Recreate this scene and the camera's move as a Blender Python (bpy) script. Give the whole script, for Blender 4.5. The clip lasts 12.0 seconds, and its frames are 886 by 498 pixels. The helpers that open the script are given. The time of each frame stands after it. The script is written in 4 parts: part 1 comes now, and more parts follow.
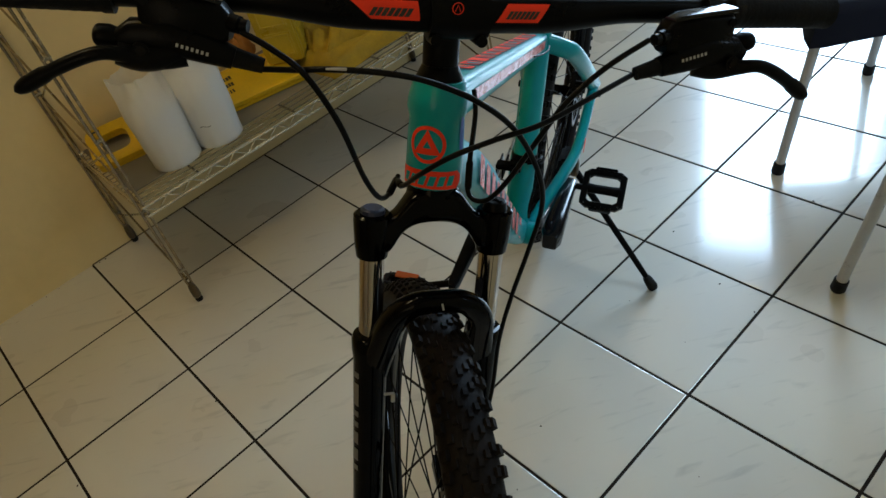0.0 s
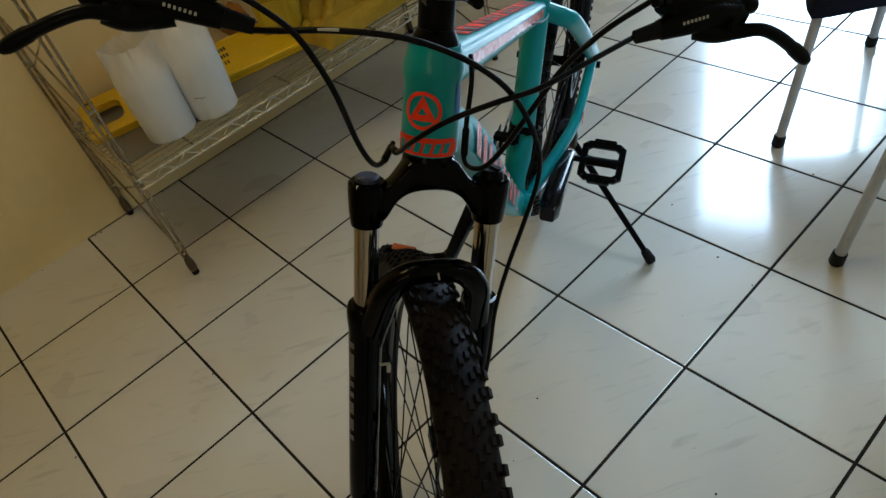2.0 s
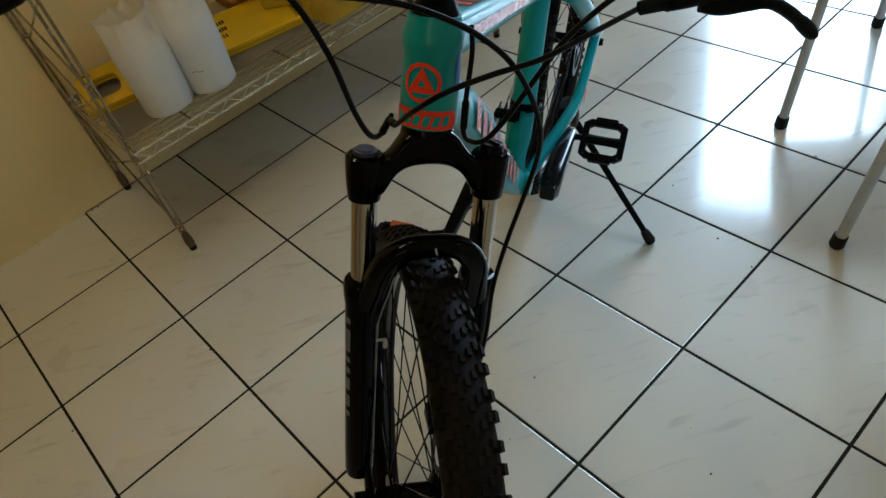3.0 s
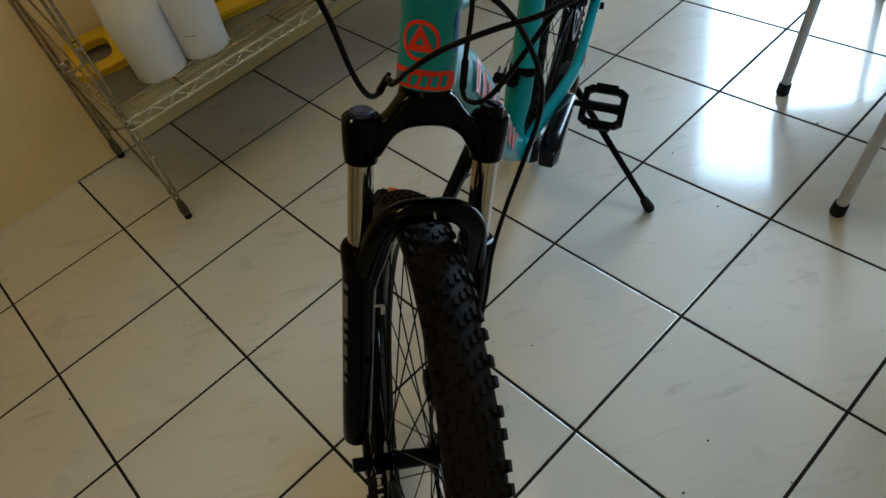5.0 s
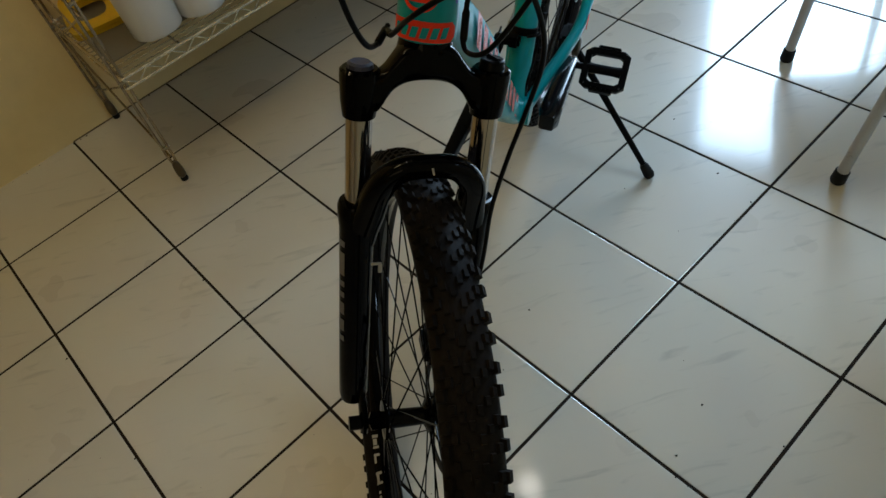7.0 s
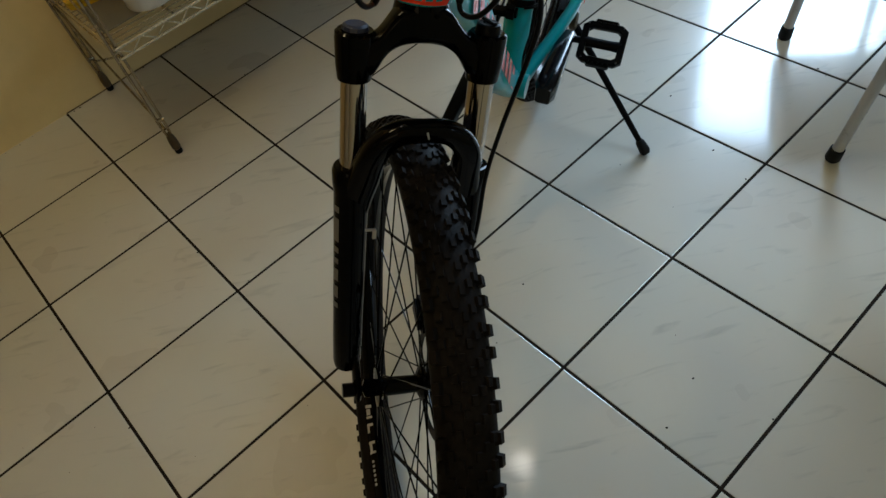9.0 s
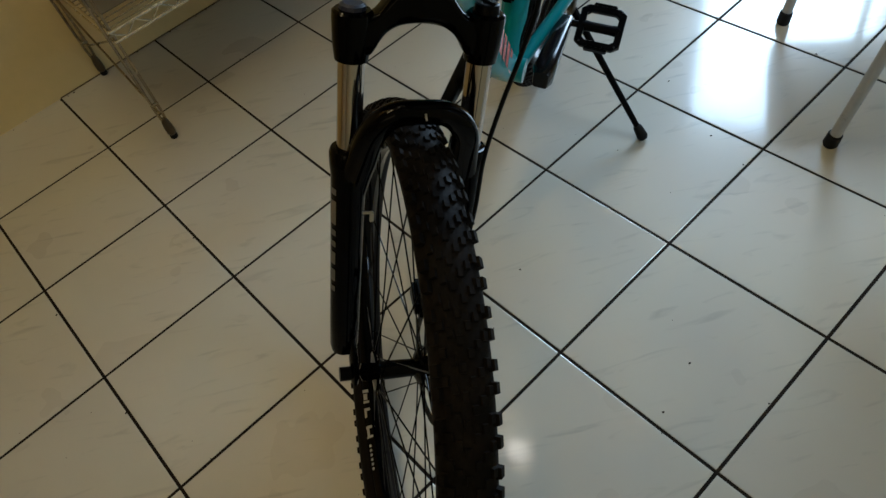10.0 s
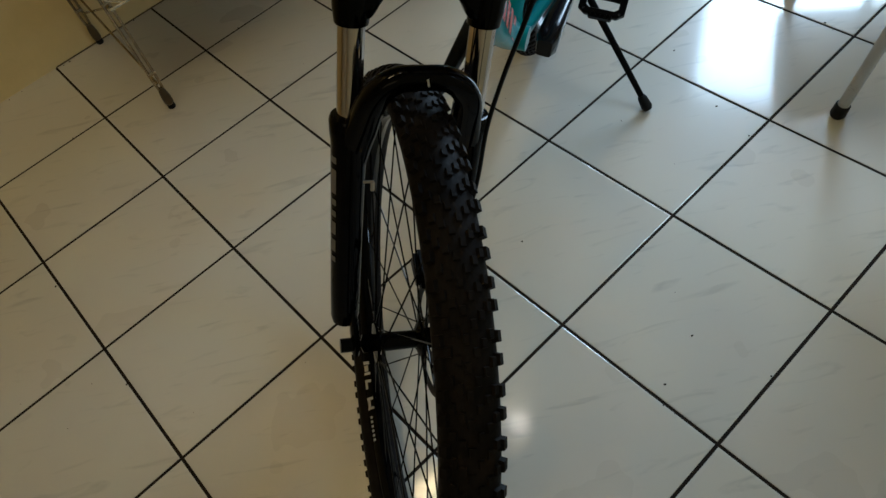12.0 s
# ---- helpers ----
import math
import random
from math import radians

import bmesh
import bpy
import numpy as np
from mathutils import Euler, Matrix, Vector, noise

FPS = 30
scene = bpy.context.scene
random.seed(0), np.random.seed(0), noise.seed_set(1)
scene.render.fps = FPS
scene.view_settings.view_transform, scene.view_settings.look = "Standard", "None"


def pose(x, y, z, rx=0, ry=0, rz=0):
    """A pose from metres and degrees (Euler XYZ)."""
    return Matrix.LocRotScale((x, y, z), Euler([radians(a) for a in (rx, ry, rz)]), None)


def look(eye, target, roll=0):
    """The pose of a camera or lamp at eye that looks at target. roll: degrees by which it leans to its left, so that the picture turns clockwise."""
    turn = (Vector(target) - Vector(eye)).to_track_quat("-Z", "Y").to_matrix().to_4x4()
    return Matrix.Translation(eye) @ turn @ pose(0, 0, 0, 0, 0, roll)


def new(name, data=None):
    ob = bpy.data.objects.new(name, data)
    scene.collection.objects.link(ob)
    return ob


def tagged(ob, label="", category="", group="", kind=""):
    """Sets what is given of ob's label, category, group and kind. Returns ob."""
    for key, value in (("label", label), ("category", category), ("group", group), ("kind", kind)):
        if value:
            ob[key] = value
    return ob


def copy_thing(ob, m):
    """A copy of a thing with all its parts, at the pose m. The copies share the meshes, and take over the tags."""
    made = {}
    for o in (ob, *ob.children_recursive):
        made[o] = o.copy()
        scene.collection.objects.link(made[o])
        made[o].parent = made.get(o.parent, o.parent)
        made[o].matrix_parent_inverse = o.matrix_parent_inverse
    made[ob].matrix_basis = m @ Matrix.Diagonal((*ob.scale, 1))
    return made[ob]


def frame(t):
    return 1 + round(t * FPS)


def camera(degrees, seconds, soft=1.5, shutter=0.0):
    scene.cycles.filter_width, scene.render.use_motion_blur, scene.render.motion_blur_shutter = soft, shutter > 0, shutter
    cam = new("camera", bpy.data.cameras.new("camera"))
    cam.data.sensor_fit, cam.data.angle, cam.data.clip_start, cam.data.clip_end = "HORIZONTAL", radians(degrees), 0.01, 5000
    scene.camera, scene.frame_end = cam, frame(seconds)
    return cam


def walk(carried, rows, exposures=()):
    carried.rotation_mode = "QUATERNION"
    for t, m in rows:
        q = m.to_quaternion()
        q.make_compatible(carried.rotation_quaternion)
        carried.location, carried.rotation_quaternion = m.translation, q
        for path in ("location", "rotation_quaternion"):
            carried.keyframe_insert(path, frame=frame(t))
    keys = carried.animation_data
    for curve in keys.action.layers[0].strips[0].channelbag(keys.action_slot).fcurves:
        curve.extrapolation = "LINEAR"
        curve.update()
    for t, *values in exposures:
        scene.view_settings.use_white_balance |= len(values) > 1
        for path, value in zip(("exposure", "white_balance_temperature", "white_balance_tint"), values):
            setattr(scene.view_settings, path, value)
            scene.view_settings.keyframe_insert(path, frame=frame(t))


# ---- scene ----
cam = camera(64.4, 12.0)
PATH = [
    (0, (1.769, -0.766, 1.247), (0.506, 0.06, -0.066), -16.0),
    (0.5, (1.77, -0.766, 1.246), (0.509, 0.053, -0.073), -16.3),
    (1, (1.77, -0.767, 1.242), (0.521, 0.045, -0.092), -16.1),
    (1.5, (1.769, -0.765, 1.239), (0.528, 0.038, -0.108), -16.2),
    (2, (1.768, -0.765, 1.235), (0.535, 0.025, -0.127), -16.3),
    (2.5, (1.766, -0.765, 1.23), (0.542, 0.006, -0.151), -16.2),
    (3, (1.766, -0.764, 1.225), (0.557, -0.005, -0.176), -16.0),
    (5, (1.76, -0.765, 1.211), (0.593, -0.048, -0.246), -16.4),
    (5.5, (1.76, -0.766, 1.208), (0.605, -0.058, -0.263), -16.3),
    (6, (1.76, -0.768, 1.204), (0.617, -0.069, -0.281), -16.2),
    (6.5, (1.761, -0.769, 1.201), (0.624, -0.088, -0.297), -16.4),
    (7, (1.762, -0.771, 1.198), (0.639, -0.101, -0.316), -16.3),
    (9, (1.772, -0.781, 1.188), (0.683, -0.133, -0.36), -15.8),
    (9.5, (1.773, -0.783, 1.184), (0.699, -0.142, -0.377), -15.7),
    (10, (1.772, -0.785, 1.182), (0.708, -0.15, -0.387), -15.7),
    (10.5, (1.772, -0.785, 1.18), (0.715, -0.153, -0.397), -15.8),
    (11, (1.769, -0.785, 1.176), (0.725, -0.158, -0.41), -15.8),
    (11.5, (1.768, -0.786, 1.174), (0.733, -0.17, -0.423), -15.9),
    (12, (1.766, -0.785, 1.17), (0.74, -0.197, -0.443), -16.4),
]
walk(cam, [(t, look(eye, target, roll)) for t, eye, target, roll in PATH], ((0.0, -0.35), (3.0, -0.38), (5.0, -0.46), (12.0, -0.53)))

# ---------------------------------------------------------------- light
world = bpy.data.worlds.new("sky")
scene.world = world
world.use_nodes = True
wn = world.node_tree
sky = wn.nodes.new("ShaderNodeTexSky")
sky.sky_type, sky.sun_disc = "NISHITA", False
sky.sun_elevation, sky.sun_rotation = radians(50), radians(20)
wn.links.new(sky.outputs[0], wn.nodes["Background"].inputs[0])
wn.nodes["Background"].inputs[1].default_value = 0.06


def area(name, place, target, w, h, power, colour):
    d = bpy.data.lights.new(name, "AREA")
    d.shape, d.size, d.size_y, d.energy, d.color = "RECTANGLE", w, h, power, colour
    o = new(name, d)
    o.matrix_world = look(place, target)
    return o


# daylight outside the doorway, and two added fill lamps at unseen side openings
area("door_daylight", (-1.166, 6.133, 2.92), (1.394, -0.907, 2.92), 1.8, 5.84, 1025, (0.53, 0.755, 1.0))
area("side_fill", (2.80, 1.28, 2.30), (1.3, 0.45, 0.0), 1.1, 1.1, 86, (0.57, 0.78, 1.0))
area("rear_fill", (2.20, -2.0, 1.75), (0.0, -2.0, 1.75), 1.16, 1.16, 6, (1.0, 0.78, 0.46))


# ---------------------------------------------------------------- materials
def material(name, colour, rough=0.5, metal=0.0, spec=0.5, coat=0.0):
    m = bpy.data.materials.new(name)
    m.use_nodes = True
    b = m.node_tree.nodes["Principled BSDF"]
    b.inputs["Base Color"].default_value = (*colour, 1)
    b.inputs["Roughness"].default_value = rough
    b.inputs["Metallic"].default_value = metal
    b.inputs["Specular IOR Level"].default_value = spec
    b.inputs["Coat Weight"].default_value = coat
    return m


def noisy(m, scale=20.0, amount=0.15, rough=0.1, bump=0.0, detail=6.0, bump_scale=None, stretch=(1, 1, 1)):
    """Vary colour and roughness with noise at two scales, and add fine relief."""
    t = m.node_tree
    b = t.nodes["Principled BSDF"]
    n, ln = t.nodes, t.links
    tc = n.new("ShaderNodeTexCoord")
    mp = n.new("ShaderNodeMapping")
    mp.inputs["Scale"].default_value = stretch
    ln.new(tc.outputs["Object"], mp.inputs[0])
    big, fine = n.new("ShaderNodeTexNoise"), n.new("ShaderNodeTexNoise")
    big.inputs["Scale"].default_value, big.inputs["Detail"].default_value = scale, detail
    fine.inputs["Scale"].default_value, fine.inputs["Detail"].default_value = scale * 9, 3
    ln.new(mp.outputs[0], big.inputs["Vector"])
    ln.new(mp.outputs[0], fine.inputs["Vector"])
    add = n.new("ShaderNodeMath")
    add.operation = "MULTIPLY_ADD"
    ln.new(fine.outputs[0], add.inputs[0])
    add.inputs[1].default_value = 0.4
    ln.new(big.outputs[0], add.inputs[2])
    span = n.new("ShaderNodeMapRange")
    ln.new(add.outputs[0], span.inputs[0])
    span.inputs[1].default_value, span.inputs[2].default_value = 0.45, 0.95
    span.inputs[3].default_value, span.inputs[4].default_value = 1 - amount, 1 + amount
    mul = n.new("ShaderNodeVectorMath")
    mul.operation = "SCALE"
    mul.inputs[0].default_value = b.inputs["Base Color"].default_value[:3]
    ln.new(span.outputs[0], mul.inputs["Scale"])
    ln.new(mul.outputs[0], b.inputs["Base Color"])
    r = n.new("ShaderNodeMapRange")
    r0 = b.inputs["Roughness"].default_value
    ln.new(add.outputs[0], r.inputs[0])
    r.inputs[1].default_value, r.inputs[2].default_value = 0.45, 0.95
    r.inputs[3].default_value, r.inputs[4].default_value = max(r0 - rough, 0.03), r0 + rough
    ln.new(r.outputs[0], b.inputs["Roughness"])
    if bump:
        bn = n.new("ShaderNodeTexNoise")
        bn.inputs["Scale"].default_value, bn.inputs["Detail"].default_value = bump_scale or scale * 6, 4
        ln.new(mp.outputs[0], bn.inputs["Vector"])
        bp = n.new("ShaderNodeBump")
        bp.inputs["Strength"].default_value, bp.inputs["Distance"].default_value = bump, 0.002
        ln.new(bn.outputs[0], bp.inputs["Height"])
        ln.new(bp.outputs[0], b.inputs["Normal"])
    return m


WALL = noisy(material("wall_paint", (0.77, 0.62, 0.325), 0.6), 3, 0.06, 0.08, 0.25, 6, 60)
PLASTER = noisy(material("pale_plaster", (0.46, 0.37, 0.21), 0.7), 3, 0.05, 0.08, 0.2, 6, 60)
CEIL = noisy(material("ceiling_paint", (0.64, 0.55, 0.39), 0.8), 3, 0.03, 0.05)
GROUT = noisy(material("dark_grout", (0.015, 0.0098, 0.006), 0.85, spec=0.15), 60, 0.75, 0.1, 0.6)
CONCRETE = noisy(material("worn_concrete", (0.17, 0.16, 0.145), 0.85, spec=0.2), 0.8, 0.25, 0.1, 0.4, 8, 30)
SEAM = noisy(material("grubby_seam", (0.12, 0.085, 0.045), 0.8), 30, 0.6, 0.1)
TEAL = noisy(material("teal_paint", (0.002, 0.28, 0.315), 0.32, spec=0.14, coat=0.25), 30, 0.05, 0.05)
TEAL.node_tree.nodes["Principled BSDF"].inputs["Coat Roughness"].default_value = 0.10
GLOSS = noisy(material("gloss_black", (0.0010, 0.0010, 0.0013), 0.07, spec=0.09), 40, 0.3, 0.03)
LID = noisy(material("polished_lid", (0.004, 0.004, 0.005), 0.13, spec=0.28), 40, 0.2, 0.04)
SATIN = noisy(material("satin_black", (0.002, 0.002, 0.0023), 0.34, spec=0.075), 40, 0.3, 0.1)
RUBBER = noisy(material("tyre_rubber", (0.0105, 0.0086, 0.0078), 0.55, spec=0.045), 30, 0.4, 0.12, 0.3)
GRIP = noisy(material("grip_rubber", (0.003, 0.003, 0.0034), 0.7, spec=0.15), 60, 0.3, 0.1, 0.3)
CABLE = noisy(material("cable_sheath", (0.0018, 0.0016, 0.0017), 0.38, spec=0.11), 60, 0.3, 0.1)
CHROME = noisy(material("chrome", (0.52, 0.47, 0.43), 0.07, 1.0), 20, 0.04, 0.03)
STEEL = noisy(material("plated_wire", (0.38, 0.32, 0.23), 0.22, 1.0), 40, 0.15, 0.12)
WIRE = noisy(material("bright_wire", (0.80, 0.73, 0.60), 0.22, 1.0), 40, 0.12, 0.1)
BRONZE = noisy(material("dark_bronze", (0.12, 0.092, 0.060), 0.35, 0.9), 40, 0.2, 0.1)
ALLOY = noisy(material("alloy", (0.5, 0.5, 0.52), 0.32, 1.0), 40, 0.1, 0.1)
DARK_STEEL = noisy(material("dark_steel", (0.045, 0.045, 0.05), 0.4, 1.0), 40, 0.1, 0.1)
RED = noisy(material("red_decal", (0.86, 0.045, 0.014), 0.45, spec=0.2), 40, 0.08, 0.05)
PINK = noisy(material("coral_decal", (0.76, 0.20, 0.18), 0.28, spec=0.5), 40, 0.08, 0.05)
NAVY = noisy(material("navy_plastic", (0.008, 0.014, 0.045), 0.4), 40, 0.2, 0.1)
WHITE_MARK = material("pale_mark", (0.42, 0.42, 0.41), 0.5)
GREY_MARK = material("faded_mark", (0.13, 0.13, 0.13), 0.5)
BLUE = noisy(material("blue_oval", (0.015, 0.10, 0.50), 0.3), 40, 0.1, 0.05)
AMBER = material("amber_reflector", (0.42, 0.085, 0.018), 0.25)
WHITE_TUBE = noisy(material("white_enamel", (0.44, 0.44, 0.45), 0.35), 30, 0.06, 0.1)
FOOT = noisy(material("black_foot_rubber", (0.006, 0.0058, 0.006), 0.6, spec=0.2), 60, 0.3, 0.1)
SEAT = noisy(material("dark_seat_plastic", (0.004, 0.005, 0.012), 0.7, spec=0.15), 30, 0.2, 0.1)
YELLOW = noisy(material("yellow_plastic", (0.66, 0.42, 0.010), 0.4), 12, 0.12, 0.1)
YELLOW_CLOTH = noisy(material("yellow_cloth", (0.36, 0.235, 0.014), 0.85), 14, 0.25, 0.1, 0.5)
JUG = material("milky_plastic", (0.90, 0.90, 0.885), 0.7, spec=0.15)
JUG.node_tree.nodes["Principled BSDF"].inputs["Subsurface Weight"].default_value = 0.2
JUG.node_tree.nodes["Principled BSDF"].inputs["Subsurface Radius"].default_value = (0.035, 0.035, 0.035)
OLIVE = noisy(material("olive_plastic", (0.54, 0.39, 0.028), 0.35), 12, 0.1, 0.1)
PLASTIC = noisy(material("white_fitting", (0.75, 0.74, 0.70), 0.4), 20, 0.04)
BULB = material("lit_bulb", (0.9, 0.9, 0.88), 0.4)
BULB.node_tree.nodes["Principled BSDF"].inputs["Emission Color"].default_value = (1.0, 0.97, 0.9, 1)
BULB.node_tree.nodes["Principled BSDF"].inputs["Emission Strength"].default_value = 34.0
# glow of the unseen lamp added overhead
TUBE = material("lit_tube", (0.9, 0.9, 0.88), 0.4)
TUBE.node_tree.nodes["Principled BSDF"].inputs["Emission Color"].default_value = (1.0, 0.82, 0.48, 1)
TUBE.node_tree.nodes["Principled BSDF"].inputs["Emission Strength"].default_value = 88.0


def film_material():
    """Thin clear film: mostly see-through, with a little gloss and haze."""
    m = bpy.data.materials.new("clear_film")
    m.use_nodes = True
    t = m.node_tree
    n, ln = t.nodes, t.links
    n.remove(n["Principled BSDF"])
    clear, haze, gloss = n.new("ShaderNodeBsdfTransparent"), n.new("ShaderNodeBsdfDiffuse"), n.new("ShaderNodeBsdfGlossy")
    haze.inputs["Color"].default_value = (0.92, 0.92, 0.91, 1)
    gloss.inputs["Roughness"].default_value = 0.22
    a, b = n.new("ShaderNodeMixShader"), n.new("ShaderNodeMixShader")
    a.inputs[0].default_value, b.inputs[0].default_value = 0.64, 0.018
    thru, soft_ = n.new("ShaderNodeBsdfTranslucent"), n.new("ShaderNodeMixShader")
    thru.inputs["Color"].default_value = (0.85, 0.85, 0.85, 1)
    ln.new(haze.outputs[0], soft_.inputs[1])
    ln.new(thru.outputs[0], soft_.inputs[2])
    ln.new(clear.outputs[0], a.inputs[1])
    ln.new(soft_.outputs[0], a.inputs[2])
    ln.new(a.outputs[0], b.inputs[1])
    ln.new(gloss.outputs[0], b.inputs[2])
    ln.new(b.outputs[0], n["Material Output"].inputs["Surface"])
    return m


FILM = film_material()
LINER = noisy(material("shelf_liner", (0.17, 0.15, 0.115), 0.55), 8, 0.12, 0.1)
RAG = noisy(material("brown_cloth", (0.34, 0.15, 0.035), 0.85), 14, 0.25, 0.1, 0.5)
INK = material("black_ink", (0.02, 0.018, 0.012), 0.6)


def tile_material():
    m = material("glazed_tile", (0.60, 0.575, 0.51), 0.14)
    t = m.node_tree
    n, ln = t.nodes, t.links
    b = n["Principled BSDF"]
    b.inputs["Specular IOR Level"].default_value = 0.35
    b.inputs["Coat Weight"].default_value = 1.0
    b.inputs["Coat Roughness"].default_value = 0.10
    tc, info = n.new("ShaderNodeTexCoord"), n.new("ShaderNodeObjectInfo")
    shift = n.new("ShaderNodeVectorMath")
    shift.operation = "MULTIPLY_ADD"
    ln.new(info.outputs["Random"], shift.inputs[0])
    shift.inputs[1].default_value = (37.0, 53.0, 11.0)
    ln.new(tc.outputs["Object"], shift.inputs[2])
    mp = n.new("ShaderNodeMapping")
    mp.vector_type = "TEXTURE"
    mp.inputs["Rotation"].default_value = (0, 0, radians(57))
    mp.inputs["Scale"].default_value = (1.0, 0.2, 1.0)
    ln.new(shift.outputs[0], mp.inputs[0])
    vein = n.new("ShaderNodeTexNoise")
    vein.inputs["Scale"].default_value, vein.inputs["Detail"].default_value, vein.inputs["Distortion"].default_value = 8, 5, 0.9
    ln.new(mp.outputs[0], vein.inputs["Vector"])
    vr = n.new("ShaderNodeMapRange")
    ln.new(vein.outputs[0], vr.inputs[0])
    vr.inputs[1].default_value, vr.inputs[2].default_value, vr.inputs[3].default_value, vr.inputs[4].default_value = 0.59, 0.78, 0.0, 0.40
    cloud = n.new("ShaderNodeTexNoise")
    cloud.inputs["Scale"].default_value, cloud.inputs["Detail"].default_value = 5, 3
    ln.new(shift.outputs[0], cloud.inputs["Vector"])
    base = n.new("ShaderNodeMix")
    base.data_type = "RGBA"
    base.inputs["A"].default_value, base.inputs["B"].default_value = (0.572, 0.525, 0.462, 1), (0.60, 0.592, 0.512, 1)
    ln.new(cloud.outputs[0], base.inputs["Factor"])
    mixv = n.new("ShaderNodeMix")
    mixv.data_type = "RGBA"
    ln.new(vr.outputs[0], mixv.inputs["Factor"])
    ln.new(base.outputs["Result"], mixv.inputs["A"])
    mixv.inputs["B"].default_value = (0.27, 0.27, 0.245, 1)
    tone = n.new("ShaderNodeMapRange")
    ln.new(info.outputs["Random"], tone.inputs[0])
    tone.inputs[3].default_value, tone.inputs[4].default_value = 0.95, 1.04
    sc = n.new("ShaderNodeVectorMath")
    sc.operation = "SCALE"
    ln.new(mixv.outputs["Result"], sc.inputs[0])
    ln.new(tone.outputs[0], sc.inputs["Scale"])
    ln.new(sc.outputs[0], b.inputs["Base Color"])
    wave = n.new("ShaderNodeTexNoise")
    wave.inputs["Scale"].default_value, wave.inputs["Detail"].default_value = 14, 2
    ln.new(shift.outputs[0], wave.inputs["Vector"])
    bp = n.new("ShaderNodeBump")
    bp.inputs["Strength"].default_value, bp.inputs["Distance"].default_value = 0.06, 0.003
    ln.new(wave.outputs[0], bp.inputs["Height"])
    ln.new(bp.outputs[0], b.inputs["Normal"])
    rr = n.new("ShaderNodeMapRange")
    ln.new(cloud.outputs[0], rr.inputs[0])
    rr.inputs[3].default_value, rr.inputs[4].default_value = 0.24, 0.34
    ln.new(rr.outputs[0], b.inputs["Roughness"])
    return m


TILE = tile_material()


# ---------------------------------------------------------------- mesh helpers
def mesh_of(name, bm, mat, smooth=40):
    me = bpy.data.meshes.new(name)
    bmesh.ops.recalc_face_normals(bm, faces=bm.faces)
    for f in bm.faces:
        f.smooth = smooth > 0
    for e in bm.edges:
        if smooth and len(e.link_faces) == 2 and e.calc_face_angle(0) > radians(smooth):
            e.smooth = False
    bm.to_mesh(me)
    bm.free()
    me.materials.append(mat)
    return me


def part(name, bm, mat, parent, label="", smooth=40, m=None):
    if m is not None:
        bm.transform(m)
    o = new(name, mesh_of(name, bm, mat, smooth))
    o.parent = parent
    if label:
        tagged(o, label)
    return o


def letters(name, bm, mat, parent, label="", smooth=0, m=None):
    """Each connected piece of bm becomes a part of its own."""
    left = set(bm.verts)
    order = list(bm.verts)
    for seed in order:
        if seed not in left:
            continue
        group, todo = [], [seed]
        left.discard(seed)
        while todo:
            v = todo.pop()
            group.append(v)
            for e in v.link_edges:
                o = e.other_vert(v)
                if o in left:
                    left.discard(o)
                    todo.append(o)
        one = bmesh.new()
        there = {v: one.verts.new(v.co) for v in group}
        for f in {f for v in group for f in v.link_faces}:
            one.faces.new([there[v] for v in f.verts])
        part(name, one, mat, parent, label, smooth, m)
    bm.free()


def thing(name, m, label, category, group="", kind=""):
    o = new(name)
    o.empty_display_size = 0.05
    o.matrix_world = m
    return tagged(o, label, category, group, kind)


def spline(points, n=8, closed=False):
    """Points of a smooth curve through the given points."""
    ps = [Vector(p) for p in points]
    out = []
    k = len(ps)
    for i in range(k if closed else k - 1):
        if closed:
            a, b, c, d = ps[i - 1], ps[i], ps[(i + 1) % k], ps[(i + 2) % k]
        else:
            a, b, c, d = ps[max(i - 1, 0)], ps[i], ps[i + 1], ps[min(i + 2, k - 1)]
        for j in range(n):
            t = j / n
            out.append(0.5 * ((2 * b) + (c - a) * t + (2 * a - 5 * b + 4 * c - d) * t * t + (3 * b - a - 3 * c + d) * t ** 3))
    if not closed:
        out.append(ps[-1].copy())
    return out


def sweep(bm, path, radius, seg=12, up=(0, 0, 1), caps=True, closed=False, power=2.0):
    """Sweep a round, oval or boxy section along a path. radius: number, pair, or a list of them along the path."""
    path = [Vector(p) for p in path]
    k = len(path)
    rings = []
    side_last = None
    for i, p in enumerate(path):
        a, b = path[(i - 1) % k if closed else max(i - 1, 0)], path[(i + 1) % k if closed else min(i + 1, k - 1)]
        d = (b - a).normalized()
        if side_last is None:
            ref = Vector(up)
            side = d.cross(ref)
            if side.length < 1e-4:
                side = d.cross(Vector((1, 0, 0)))
        else:
            side = side_last - d * side_last.dot(d)
        side.normalize()
        side_last = side
        top = side.cross(d)
        r = radius[i] if isinstance(radius, list) else radius
        rx, ry = r if isinstance(r, tuple) else (r, r)
        ring = []
        for j in range(seg):
            t = 2 * math.pi * (j + 0.5) / seg
            c, s_ = math.cos(t), math.sin(t)
            if power != 2.0:
                c, s_ = math.copysign(abs(c) ** (2 / power), c), math.copysign(abs(s_) ** (2 / power), s_)
            ring.append(bm.verts.new(p + side * (rx * c) + top * (ry * s_)))
        rings.append(ring)
    for i in range(k if closed else k - 1):
        r0, r1 = rings[i], rings[(i + 1) % k]
        for j in range(seg):
            bm.faces.new((r0[j], r0[(j + 1) % seg], r1[(j + 1) % seg], r1[j]))
    if caps and not closed:
        bm.faces.new(rings[0][::-1])
        bm.faces.new(rings[-1])
    return bm


